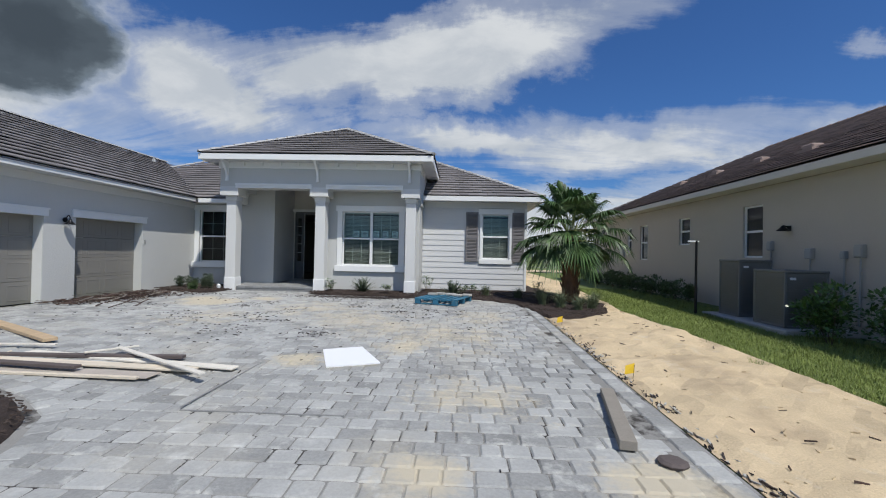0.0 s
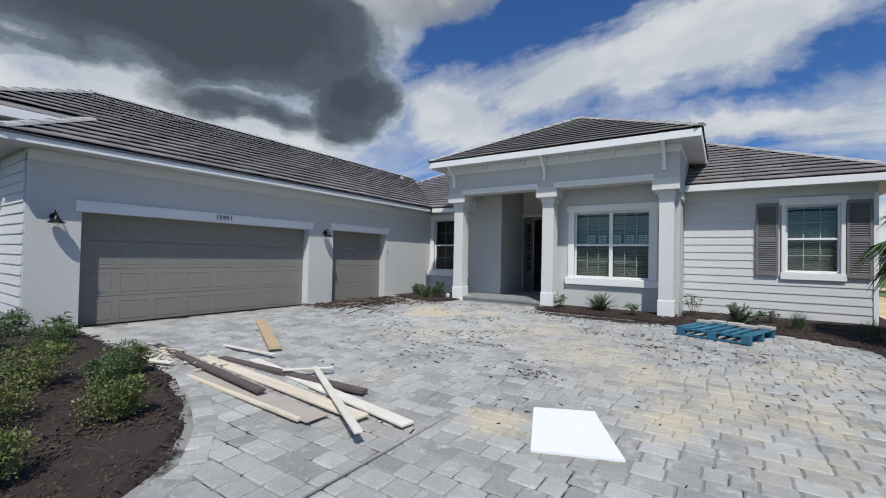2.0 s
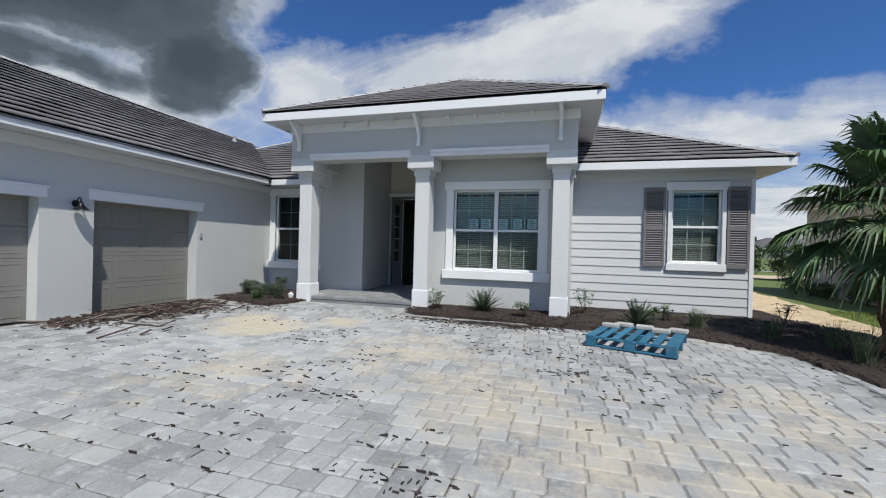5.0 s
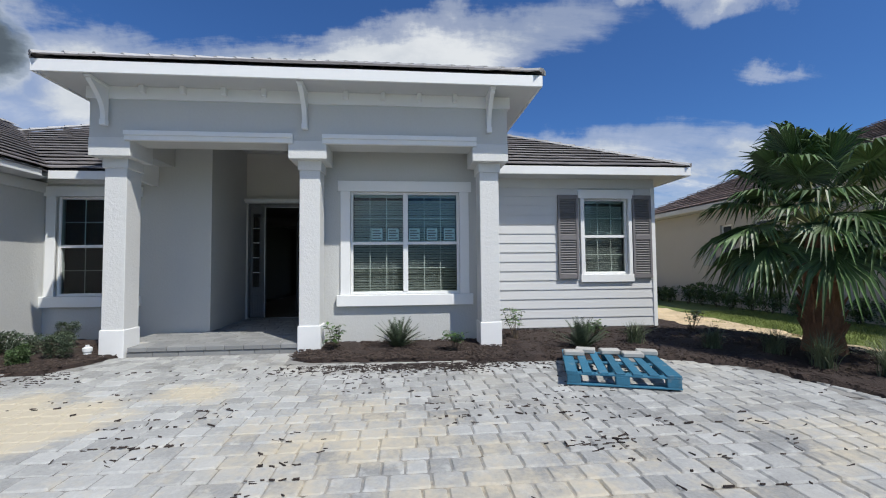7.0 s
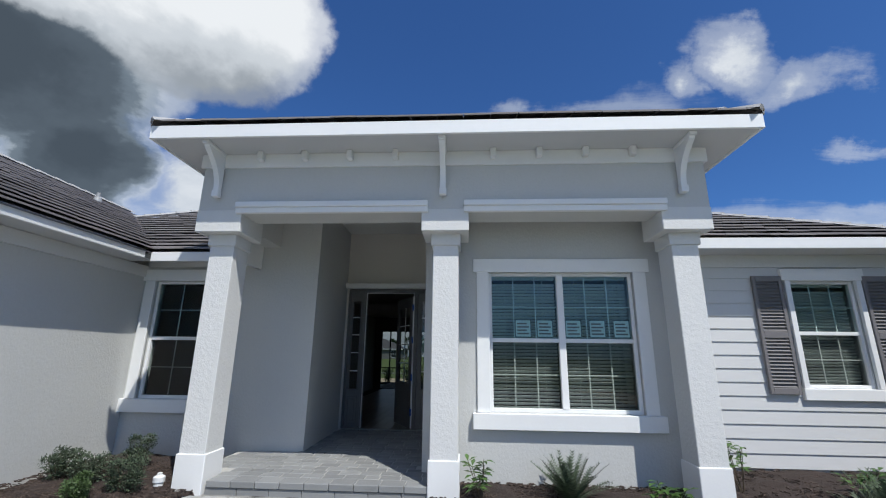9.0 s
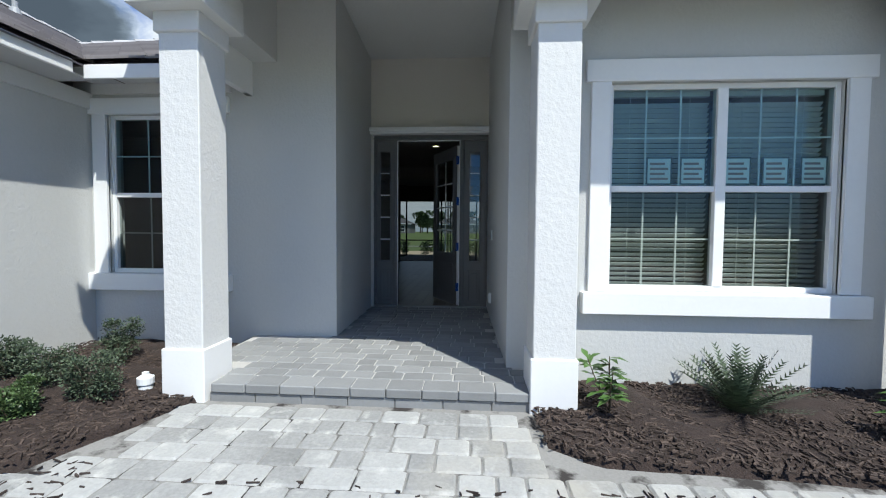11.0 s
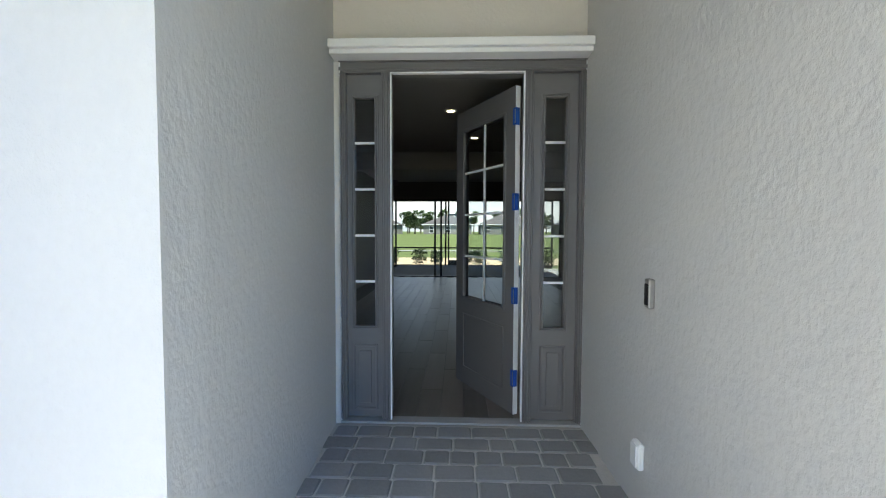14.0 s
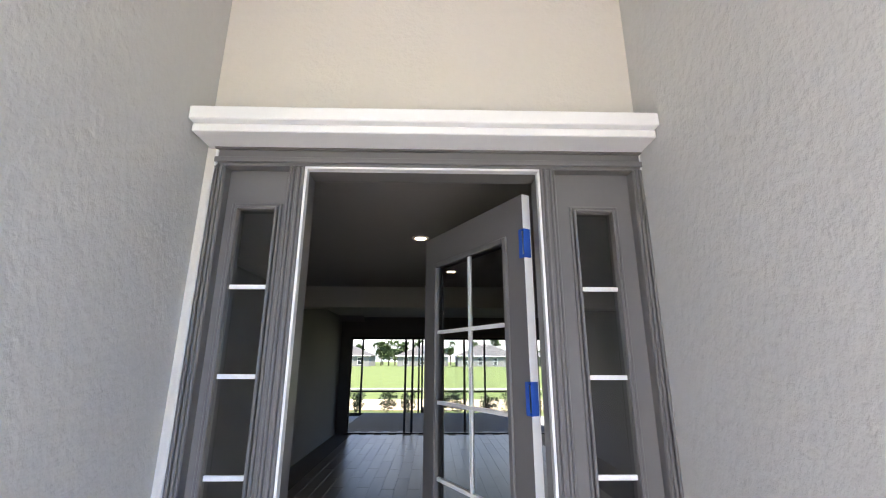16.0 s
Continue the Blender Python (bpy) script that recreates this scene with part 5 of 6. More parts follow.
def fan_palm(x, y):
    rng = random.Random(5)
    t = thing("fan_palm", (x, y, gz(x, y)), "squat fan palm with shaggy brown trunk and drooping fronds", "palm tree")
    tr = bmesh.new()
    prof = [(0.29, -0.05), (0.27, 0.12), (0.225, 0.32), (0.235, 0.6), (0.215, 0.9), (0.2, 1.4), (0.15, 1.88), (0.0, 2.02)]
    lathe(tr, prof, 18)
    for v in tr.verts:
        k = 1 + 0.16 * noise.noise(v.co * 9)
        v.co.x *= k
        v.co.y *= k
    part("trunk", tr, PALM_TRUNK, t)
    bo = bmesh.new()
    for i in range(60):
        a, z = rng.uniform(0, 6.28), rng.uniform(0.2, 1.35)
        r = 0.2
        p = Vector((r * math.cos(a), r * math.sin(a), z))
        tube(bo, p - Vector((0, 0, 0.05)), p + Vector((0.1 * math.cos(a + 0.3), 0.1 * math.sin(a + 0.3), 0.16)), 0.03, 0.012, 5)
    part("boot_stubs", bo, PALM_TRUNK, t, "ragged brown leaf bases")
    for i in range(46):
        a = i * 2.39996 + rng.uniform(-0.2, 0.2)
        el = radians(86 - 106 * (i / 45) ** 0.95) + rng.uniform(-0.08, 0.08)
        pl = rng.uniform(0.8, 1.15)
        d = Vector((math.cos(a) * math.cos(el), math.sin(a) * math.cos(el), math.sin(el)))
        base = Vector((0.08 * math.cos(a), 0.08 * math.sin(a), 1.9 + 0.14 * math.sin(el)))
        mid = base + d * pl * 0.55 + Vector((0, 0, 0.03))
        hub = base + d * pl - Vector((0, 0, 0.14 * math.cos(el)))
        st = bmesh.new()
        tube(st, base, mid, 0.017, 0.013, 6)
        tube(st, mid, hub, 0.013, 0.009, 6)
        pet = part("petiole", st, PALM_STEM, t)
        ax = (hub - mid).normalized()
        side = Vector((-math.sin(a), math.cos(a), 0))
        nrm = side.cross(ax).normalized()
        verts, faces = [], []
        n = 38
        R = rng.uniform(0.62, 0.86)
        for j in range(n):
            th = radians(-128 + 256 * j / (n - 1)) + rng.uniform(-0.03, 0.03)
            ld = (ax * math.cos(th) + side * math.sin(th) + nrm * 0.22 * (1 - abs(math.sin(th)))).normalized()
            ls = (side * math.cos(th) - ax * math.sin(th)).normalized()
            L = R * (0.75 + 0.25 * math.cos(th)) * rng.uniform(0.9, 1.06)
            w = L * 0.046
            k = len(verts)
            p1, p2, p3 = hub + ld * L * 0.3, hub + ld * L * 0.66 - Vector((0, 0, 0.05 * L)), hub + ld * L * 0.98 - Vector((0, 0, rng.uniform(0.2, 0.55) * L))
            fold = nrm * w * 0.35
            verts += [tuple(hub), tuple(p1 + ls * w - fold), tuple(p1 + fold), tuple(p1 - ls * w - fold), tuple(p2 + ls * w * 0.75 - fold), tuple(p2 + fold), tuple(p2 - ls * w * 0.75 - fold), tuple(p3)]
            faces += [(k, k + 1, k + 2), (k, k + 2, k + 3), (k + 1, k + 4, k + 5, k + 2), (k + 2, k + 5, k + 6, k + 3), (k + 4, k + 7, k + 5), (k + 5, k + 7, k + 6)]
        part("frond", data_mesh("frond", verts, faces, PALM_LEAF), PALM_LEAF, pet)


fan_palm(8.05, -1.15)
for i, (x, y, ln) in enumerate(((7.45, -2.5, 0.62), (8.25, -2.55, 0.55), (7.8, -2.9, 0.5), (7.1, -2.0, 0.6), (5.65, -0.1, 0.45), (6.6, -0.7, 0.45), (8.5, -1.9, 0.5), (7.2, -1.2, 0.5))):
    grass_tuft(x, y, ln, 190, LEAF_GREY, "grey-green tuft of ornamental grass in mulch", 40 + i)
cycad(1.62, 0.1, 3)
cycad(4.6, -0.35, 4)
broadleaf(0.62, 0.05, 0.42, 11, "young glossy-leaved shrub under the front window")
broadleaf(2.5, -0.35, 0.36, 12, "young yellow-green shrub beside a column")
broadleaf(3.75, 0.55, 0.62, 13, "taller young shrub against the siding")
broadleaf(4.9, 0.2, 0.34, 14, "low young shrub against the siding")
broadleaf(5.2, 0.5, 0.36, 16, "low young shrub against the siding")
broadleaf(7.5, 1.0, 0.45, 15, "young shrub at the house corner")
for i, (x, y, r, h) in enumerate(((-4.6, 0.25, 0.27, 0.34), (-4.1, 0.1, 0.27, 0.36), (-3.45, -0.1, 0.26, 0.36), (-4.0, 0.75, 0.26, 0.42), (-3.75, -0.45, 0.2, 0.24))):
    shrub(x, y, r, h, LEAF_DULL if i != 4 else LEAF, "small feathery dull green shrub in the garage corner bed", 60 + i, 0.024, 1900)
for i, (x, y, r, h, m) in enumerate(((0.05, -10.05, 0.30, 0.34, LEAF_YELLOW), (-0.75, -9.85, 0.32, 0.42, LEAF), (-1.3, -9.5, 0.3, 0.38, LEAF_YELLOW), (-1.5, -10.2, 0.36, 0.42, LEAF_YELLOW),
                                     (-0.6, -10.7, 0.38, 0.42, LEAF_YELLOW), (-2.0, -10.6, 0.42, 0.5, LEAF), (-1.2, -11.4, 0.44, 0.5, LEAF), (-2.9, -9.75, 0.34, 0.36, LEAF),
                                     (-3.6, -10.3, 0.45, 0.45, LEAF), (-3.0, -11.0, 0.5, 0.5, LEAF), (0.6, -10.9, 0.3, 0.34, LEAF_YELLOW), (-4.6, -9.9, 0.35, 0.4, LEAF), (0.4, -12.2, 0.4, 0.42, LEAF), (-5.6, -10.6, 0.4, 0.4, LEAF),
                                     (-4.8, -11.2, 0.5, 0.45, LEAF), (-6.6, -11.4, 0.45, 0.4, LEAF))):
    shrub(x, y, r, h, m, "low mounded shrub in the mulch bed by the driveway", 80 + i, 0.024, 2100, group="driveway bed shrubs")
broadleaf(-4.4, -9.35, 0.4, 31, "young glossy shrub by the garage corner")
broadleaf(-4.0, -9.4, 0.36, 32, "young glossy shrub by the garage corner")

# chips, blades and debris
rng = random.Random(9)


def scatter(name, pts, size, mat, label, category, square=False, thin=1.0, grain=None):
    verts, faces = [], []
    for x, y, z in pts:
        a, l, w, t = rng.uniform(0, 6.28), size * rng.uniform(0.5, 1.8), min(0.03, size * rng.uniform(0.12, 0.42)), rng.uniform(0.003, 0.008)
        if square:
            a = rng.choice((0, 0, 0, 1)) * 1.57 + rng.gauss(0, 0.25)
        if grain is not None:
            a = grain + rng.gauss(0, 0.3)
        w *= thin
        d, s = Vector((math.cos(a), math.sin(a), rng.uniform(-0.25, 0.25))), Vector((-math.sin(a), math.cos(a), rng.uniform(-0.25, 0.25)))
        c, n = Vector((x, y, z + t)), len(verts)
        for k, q in ((0, 0), (1, 0), (1, 1), (0, 1)):
            verts.append(tuple(c + d * l * (k - 0.5) + s * w * (q - 0.5)))
        for k, q in ((0, 0), (1, 0), (1, 1), (0, 1)):
            verts.append(tuple(c + d * l * (k - 0.5) + s * w * (q - 0.5) - Vector((0, 0, 2 * t))))
        faces += [(n, n + 1, n + 2, n + 3), (n + 4, n + 5, n + 1, n), (n + 5, n + 6, n + 2, n + 1), (n + 6, n + 7, n + 3, n + 2), (n + 7, n + 4, n, n + 3)]
    return tagged(new(name, data_mesh(name, verts, faces, mat)), label, category, "", "stuff")


def pick(x0, x1, y0, y1, n, ok, lift):
    out = []
    while len(out) < n:
        x, y = rng.uniform(x0, x1), rng.uniform(y0, y1)
        if ok(x, y):
            out.append((x, y, gz(x, y) + lift))
    return out


pts = pick(-4, 1.7, -13, -9, 7000, beds["flower_bed_street"], 0.075) + pick(3.4, 8.9, -4.1, 1.7, 4200, beds["flower_bed_corner"], 0.075)
pts += pick(0, 3.4, -1, 0.64, 3600, beds["flower_bed_window"], 0.075) + pick(-5.05, -2.7, -1.1, 1.5, 2600, beds["flower_bed_niche"], 0.075)
scatter("mulch_chips", pts, 0.036, CHIP, "loose dark bark chips on the beds", "mulch")
spill = [(rng.gauss(1.9, 1.0), -0.95 - abs(rng.gauss(0, 0.24)), 0) for _ in range(1000)] + [(rng.gauss(-2.9, 0.25), rng.gauss(-0.9, 0.35), 0) for _ in range(120)]
spill += [(rng.gauss(1.0, 2.2), round(rng.gauss(-4.0, 1.9) / 0.2) * 0.2 - 0.03 + rng.gauss(0, 0.02), 0) for _ in range(1500)] + [(rng.gauss(2.5, 2.0), rng.gauss(-2.4, 1.0), 0) for _ in range(220)]
spill = [(x, y, gz(x, y) + 0.03) for x, y, _ in spill if -4.5 < x < 6.4 and y < -0.9 and (y > -1.6 or noise.noise((x * 0.9, y * 0.9, 4.0)) > 0.02)]
for cx, cy, n in ((1.6, -1.15, 160), (2.4, -1.2, 120), (2.3, -6.4, 26), (1.2, -5.2, 24), (3.3, -3.7, 30)):
    spill += [(q, w, gz(q, w) + 0.032) for q, w in ((rng.gauss(cx, 0.2), rng.gauss(cy, 0.08)) for _ in range(n))]
scatter("bark_debris", spill, 0.042, DEBRIS, "dark bark crumbs strewn over the pavers", "debris", True, 0.4)
pile = [(-4.95 + abs(rng.gauss(0.15, 0.62)), rng.triangular(-4.5, -0.85, -1.6), 0) for _ in range(1000)]
pile = [(x, y, gz(x, y) + rng.uniform(0.034, 0.07)) for x, y, _ in pile if -4.9 < x and y < -0.75]
scatter("wood_litter", pile, 0.12, LITTER, "heap of splintered dark wood scraps by the garage", "debris")
strips = [(-4.75 + abs(rng.gauss(0.2, 0.75)), rng.triangular(-4.6, -0.9, -2.2), 0) for _ in range(190)]
strips = [(x, y, gz(x, y) + rng.uniform(0.04, 0.09)) for x, y, _ in strips if y < -0.8]
scatter("wood_strips", strips[:135], 0.36, LITTER, "long dark splintered wood strips by the garage", "debris", grain=1.25)
scatter("pale_wood_strips", strips[135:], 0.3, LUMBER_GREY, "pale splintered wood strips by the garage", "debris", grain=1.25)
edge = [(6.78 + abs(rng.gauss(0, 0.1)), rng.uniform(-14, -2.2), 0) for _ in range(520)]
edge = [(x, y, gz(x, y) + 0.015) for x, y, _ in edge if noise.noise((y * 1.4, 0, 2.0)) > -0.25]
scatter("edge_crumbs", edge[:300], 0.05, DEBRIS, "dark twigs and crumbs along the paving edge", "debris", thin=0.6, grain=1.5)
scatter("edge_rubble", edge[300:], 0.05, STONE, "pale mortar rubble along the paving edge", "debris", grain=1.5)
twigs = [(rng.uniform(7.0, 9.1), rng.uniform(-13, 2), 0) for _ in range(90)]
scatter("sand_twigs", [(x, y, gz(x, y) + 0.02) for x, y, _ in twigs], 0.07, LITTER, "small dark twigs on the sandy strip", "debris", thin=0.5)
splin = [(rng.gauss(-1.9, 0.5), rng.gauss(-8.8, 0.22), 0) for _ in range(70)]
scatter("wood_splinters", [(x, y, gz(x, y) + rng.uniform(0.034, 0.08)) for x, y, _ in splin], 0.11, LUMBER, "pale splintered wood offcuts", "debris")
crumbs = [(rng.uniform(6.8, 9.2), rng.uniform(-14, 4), 0) for _ in range(380)]
scatter("sand_crumbs", [(x, y, gz(x, y) + 0.008) for x, y, _ in crumbs], 0.035, SAND, "clods and pebbles on the sandy strip", "debris")


def lawn(name, x0, x1, y0, y1, n, ln):
    verts, faces = [], []
    for _ in range(n):
        x, y = rng.uniform(x0, x1), rng.uniform(y0, y1)
        if x < x0 + 0.45 and noise.noise((y * 1.3, x, 0)) * 0.5 + 0.25 > x - x0:
            continue
        blades(verts, faces, rng, x, y, gz(x, y) - 0.06, ln * rng.uniform(0.5, 1.3), 0.0045, rng.uniform(0.2, 0.9), 2)
    tagged(new(name, data_mesh(name, verts, faces, BLADE)), "mown green lawn grass beside the sandy strip", "grass", "", "stuff")


lawn("lawn_grass", 9.0, 12.2, -11, 5, 70000, 0.085)


# ---- loose boards and clutter ----
def plank(x0, y0, x1, y1, w, h, mat, label, z=0.0, name="loose_board", rise=0.0, group="loose boards"):
    a = Vector((x0, y0, 0))
    c = Vector((x1, y1, 0))
    l = (c - a).length
    t = thing(name, (x0, y0, gz((x0 + x1) / 2, (y0 + y1) / 2) + 0.036 + z), label, "board", group)
    pitch = math.degrees(math.asin(rise / l)) if rise else 0
    t.matrix_world = pose(x0, y0, gz((x0 + x1) / 2, (y0 + y1) / 2) + 0.036 + z, 0, -pitch, math.degrees(math.atan2(y1 - y0, x1 - x0)))
    bm = boxed(0, l, -w / 2, w / 2, 0, h, bevel=0.004)
    part("plank", bm, mat, t)
    return t


plank(-2.75, -8.62, 0.42, -8.92, 0.10, 0.035, LUMBER_DARK, "long dark weathered board lying on pavers", 0.02)
plank(-1.65, -8.47, 1.66, -8.72, 0.16, 0.025, LUMBER, "long pale sawn board lying on pavers", 0.0)
plank(-1.0, -8.12, 2.08, -8.58, 0.14, 0.025, LUMBER_WHITE, "long pale primed board lying on pavers", 0.0)
plank(-1.35, -8.38, 1.2, -8.22, 0.10, 0.04, LUMBER_DARK, "dark weathered board under pale boards", 0.0)
plank(-1.3, -8.86, 1.35, -8.96, 0.24, 0.012, CARD, "wide thin tan sheet under the boards", 0.0)
plank(-0.9, -9.02, 1.25, -9.08, 0.05, 0.03, LUMBER, "thin pale batten lying on pavers", 0.0)
plank(0.16, -8.03, 1.98, -9.08, 0.075, 0.022, LUMBER_WHITE, "white batten lying across the other boards", 0.085)
plank(-0.02, -8.36, 0.36, -7.92, 0.045, 0.022, LUMBER_WHITE, "short white batten on the heap", 0.065)
plank(-2.4, -9.33, -1.4, -8.98, 0.07, 0.025, LUMBER_WHITE, "pale batten at the bed edge", 0.02)
plank(-1.9, -8.05, -0.8, -7.95, 0.06, 0.02, LUMBER_WHITE, "pale batten behind the heap", 0.03)
plank(-3.55, -6.42, -1.12, -7.72, 0.17, 0.05, LUMBER_ORANGE, "orange raw pine plank lying on pavers", 0.0)
plank(6.38, -9.0, 6.09, -10.3, 0.13, 0.075, LUMBER_GREY, "weathered grey timber sleeper on the driveway edge", 0.0, "timber_sleeper", group="")
sheet = thing("white_board_sheet", (3.2, -7.8, gz(3.2, -7.8) + 0.04), "white rigid sheet with a cut corner on pavers", "sheet")
bm = bmesh.new()
out = [(2.81, -7.52), (3.33, -7.27), (3.50, -7.62), (3.77, -8.15), (3.14, -8.41)]
lo = [bm.verts.new((x - 3.2, y + 7.8, 0.0)) for x, y in out]
hi = [bm.verts.new((x - 3.2, y + 7.8, 0.018)) for x, y in out]
bm.faces.new(lo[::-1])
bm.faces.new(hi)
for i in range(5):
    j = (i + 1) % 5
    bm.faces.new((lo[i], lo[j], hi[j], hi[i]))
part("panel", bm, PAPER, sheet)


def pallet():
    p = thing("pallet", (4.38, -1.8, gz(4.4, -1.8) + 0.034), "blue painted wooden pallet on the driveway", "pallet", turn=-19)
    L, W = 1.22, 1.3
    for y in (-W / 2 + 0.05, 0, W / 2 - 0.05):
        for x in (-L / 2 + 0.08, 0, L / 2 - 0.08):
            part("block", boxed(x - 0.075, x + 0.075, y - 0.05, y + 0.05, 0.02, 0.115, bevel=0.006), BLUE, p)
        part("bottom_board", boxed(-L / 2, L / 2, y - 0.05, y + 0.05, 0.0, 0.02, bevel=0.003), BLUE, p)
        part("stringer", boxed(-L / 2, L / 2, y - 0.05, y + 0.05, 0.115, 0.135, bevel=0.003), BLUE, p)
    for i, (x, w) in enumerate(((-0.55, 0.13), (-0.38, 0.1), (-0.2, 0.1), (-0.02, 0.1), (0.16, 0.1), (0.33, 0.1), (0.53, 0.15))):
        part("deck_board", boxed(x - w / 2, x + w / 2, -W / 2, W / 2, 0.135, 0.155, bevel=0.003), BLUE, p)


pallet()
for i, (x, y, a) in enumerate(((-0.47, 0.3, 4), (-0.30, 0.5, -8), (0.02, 0.48, 6), (0.28, 0.32, 3), (0.5, 0.52, -5))):
    m = pose(4.38, -1.8, 0, 0, 0, -19) @ Vector((x, y, 0))
    s = thing("spare_paver", (m.x, m.y, gz(4.4, -1.8) + 0.189), "loose pale concrete paver stacked on the pallet", "paver", "spare pavers", turn=-19 + a)
    part("stone", boxed(-0.13, 0.13, -0.09, 0.09, 0.0, 0.06, bevel=0.01), STONE, s)


def flag(x, y, mat, label):
    f = thing("marker_flag", (x, y, gz(x, y) - 0.02), label, "marker flag", "marker flags")
    part("wire", tube(bmesh.new(), (0, 0, 0), (0.02, 0, 0.22), 0.003, seg=6), BLACK, f)
    bm = bmesh.new()
    vs = [bm.verts.new(p) for p in ((0.02, 0, 0.24), (-0.08, 0.02, 0.2), (-0.1, -0.01, 0.1), (0.02, 0, 0.12))]
    ws = [bm.verts.new((v.co.x, v.co.y + 0.003, v.co.z)) for v in vs]
    bm.faces.new(vs)
    bm.faces.new(ws[::-1])
    for i in range(4):
        j = (i + 1) % 4
        bm.faces.new((vs[j], vs[i], ws[i], ws[j]))
    part("cloth", bm, mat, f)


flag(6.9, -8.4, YELLOW, "small yellow utility marker flag in sand")
flag(6.9, -4.9, YELLOW, "small yellow utility marker flag in sand")
flag(-1.95, -9.15, RED, "small red marker tag in mulch")
stn = thing("flat_stone", (6.35, -10.45, gz(6.35, -10.45) + 0.03), "dark flat stone on the driveway edge", "stone")
part("body", lathe(bmesh.new(), [(0.0, 0.0), (0.1, 0.0), (0.11, 0.02), (0.08, 0.035), (0.0, 0.038)], 9), LUMBER_DARK, stn)
cup = thing("white_drain_cap", (-3.22, 0.12, -0.03), "white plastic clean-out cap in the bed", "drain cap")
part("pipe", lathe(bmesh.new(), [(0.055, 0.0), (0.055, 0.14), (0.065, 0.145), (0.065, 0.2), (0.03, 0.22), (0.0, 0.22)], 16), STICKER, cup)
part("plug", boxed(-0.02, 0.02, -0.02, 0.02, 0.22, 0.245, bevel=0.004), STICKER, cup)


# ---- neighbour's house ----
def neighbour():
    X = 12.8
    h = thing("neighbour_house", (X, -2, -0.15), "beige stucco neighbour house with brown tile roof", "house")
    holes = ((-2.2, -1.42, 1.44, 2.87), (1.3, 2.02, 1.86, 2.82), (4.55, 5.3, 1.28, 2.78), (6.2, 6.7, 1.6, 2.75))
    ox, oy, oz = X, -2, -0.15
    wl = solid_wall("y", 0, 0.2, -12 - oy, 11.6 - oy, 0.0, 3.32 - oz, tuple((a - oy, b - oy, c - oz, d - oz) for a, b, c, d in holes))
    part("wall", wl, NB_WALL, h)
    part("end_wall", boxed(0.2, 12, 11.4 - oy, 11.6 - oy, 0.0, 3.47), NB_WALL, h)
    part("front_wall", boxed(0.2, 12, -12 - oy, -11.8 - oy, 0.0, 3.47), NB_WALL, h)
    part("fascia", boxed(-0.53, -0.5, -12.5 - oy, 12.1 - oy, 3.33 - oz, 3.5 - oz, bevel=0.005), NB_TRIM, h)
    part("soffit", boxed(-0.5, 0.0, -12.5 - oy, 12.1 - oy, 3.33 - oz, 3.345 - oz), NB_TRIM, h)
    for a, b, c, d in holes:
        w = part("window", box(boxed(0.06, 0.12, a - oy, a - oy + 0.05, c - oz, d - oz), 0.06, 0.12, b - oy - 0.05, b - oy, c - oz, d - oz), WHITE, h)
        part("pane", boxed(0.09, 0.1, a - oy + 0.05, b - oy - 0.05, c - oz + 0.05, d - oz - 0.05), DARK_GLASS, w)
        m = (c + d) / 2 - oz
        part("rail", boxed(0.05, 0.12, a - oy + 0.05, b - oy - 0.05, m - 0.03, m + 0.03), WHITE, w)
        part("top_rail", boxed(0.06, 0.12, a - oy + 0.05, b - oy - 0.05, d - oz - 0.05, d - oz), WHITE, w)
        part("bottom_rail", boxed(0.06, 0.12, a - oy + 0.05, b - oy - 0.05, c - oz, c - oz + 0.05), WHITE, w)


neighbour()
hip_roof("roof_neighbour", 12.28, 25.0, -12.6, 12.2, 3.5, 0.46, "W", TILE_BROWN, "brown flat tile hip roof of the neighbour house", cap=TILE_BROWN)
for vy, vd in ((-2.3, 1.7), (0.4, 2.3), (3.2, 2.6), (6.0, 2.7)):
    v = thing("roof_vent", (12.28 + vd, vy, 3.5 + 0.46 * vd), "low brown roof vent on brown tiles", "vent")
    part("hood", boxed(-0.16, 0.16, -0.18, 0.18, -0.02, 0.16, bevel=0.03), TILE_BROWN, v)
    part("flashing", boxed(-0.25, 0.25, -0.28, 0.28, -0.04, 0.03), TILE_BROWN, v)


def ac_unit(x, y, w, d, h, z):
    u = thing("air_conditioner", (x, y, z), "dark grey outdoor air conditioner on a concrete pad", "air conditioner", "neighbour air conditioners")
    part("body", boxed(0.02, w - 0.02, 0.02, d - 0.02, 0.03, h - 0.05, bevel=0.02), AC_GREY, u)
    for cx in (0, w - 0.05):
        for cy in (0, d - 0.05):
            part("corner_post", boxed(cx, cx + 0.05, cy, cy + 0.05, 0.0, h, bevel=0.008), AC_GREY, u)
    part("base_pan", boxed(0, w, 0, d, 0.0, 0.05, bevel=0.008), AC_GREY, u)
    part("top_cover", boxed(-0.01, w + 0.01, -0.01, d + 0.01, h - 0.06, h, bevel=0.015), AC_GREY, u)
    n = int((h - 0.2) / 0.05)
    me = mesh_of("louvre", boxed(-0.004, 0.012, 0.06, d - 0.06, -0.008, 0.008), AC_GREY)
    me2 = mesh_of("louvre", boxed(0.06, w - 0.06, -0.004, 0.012, -0.008, 0.008), AC_GREY)
    for i in range(n):
        part("louvre", me, AC_GREY, u).matrix_basis = pose(0, 0, 0.1 + i * 0.05)
        part("louvre", me2, AC_GREY, u).matrix_basis = pose(0, 0, 0.1 + i * 0.05)
    part("label_plate", boxed(0.1, 0.22, -0.012, -0.006, h - 0.2, h - 0.15), STICKER, u)


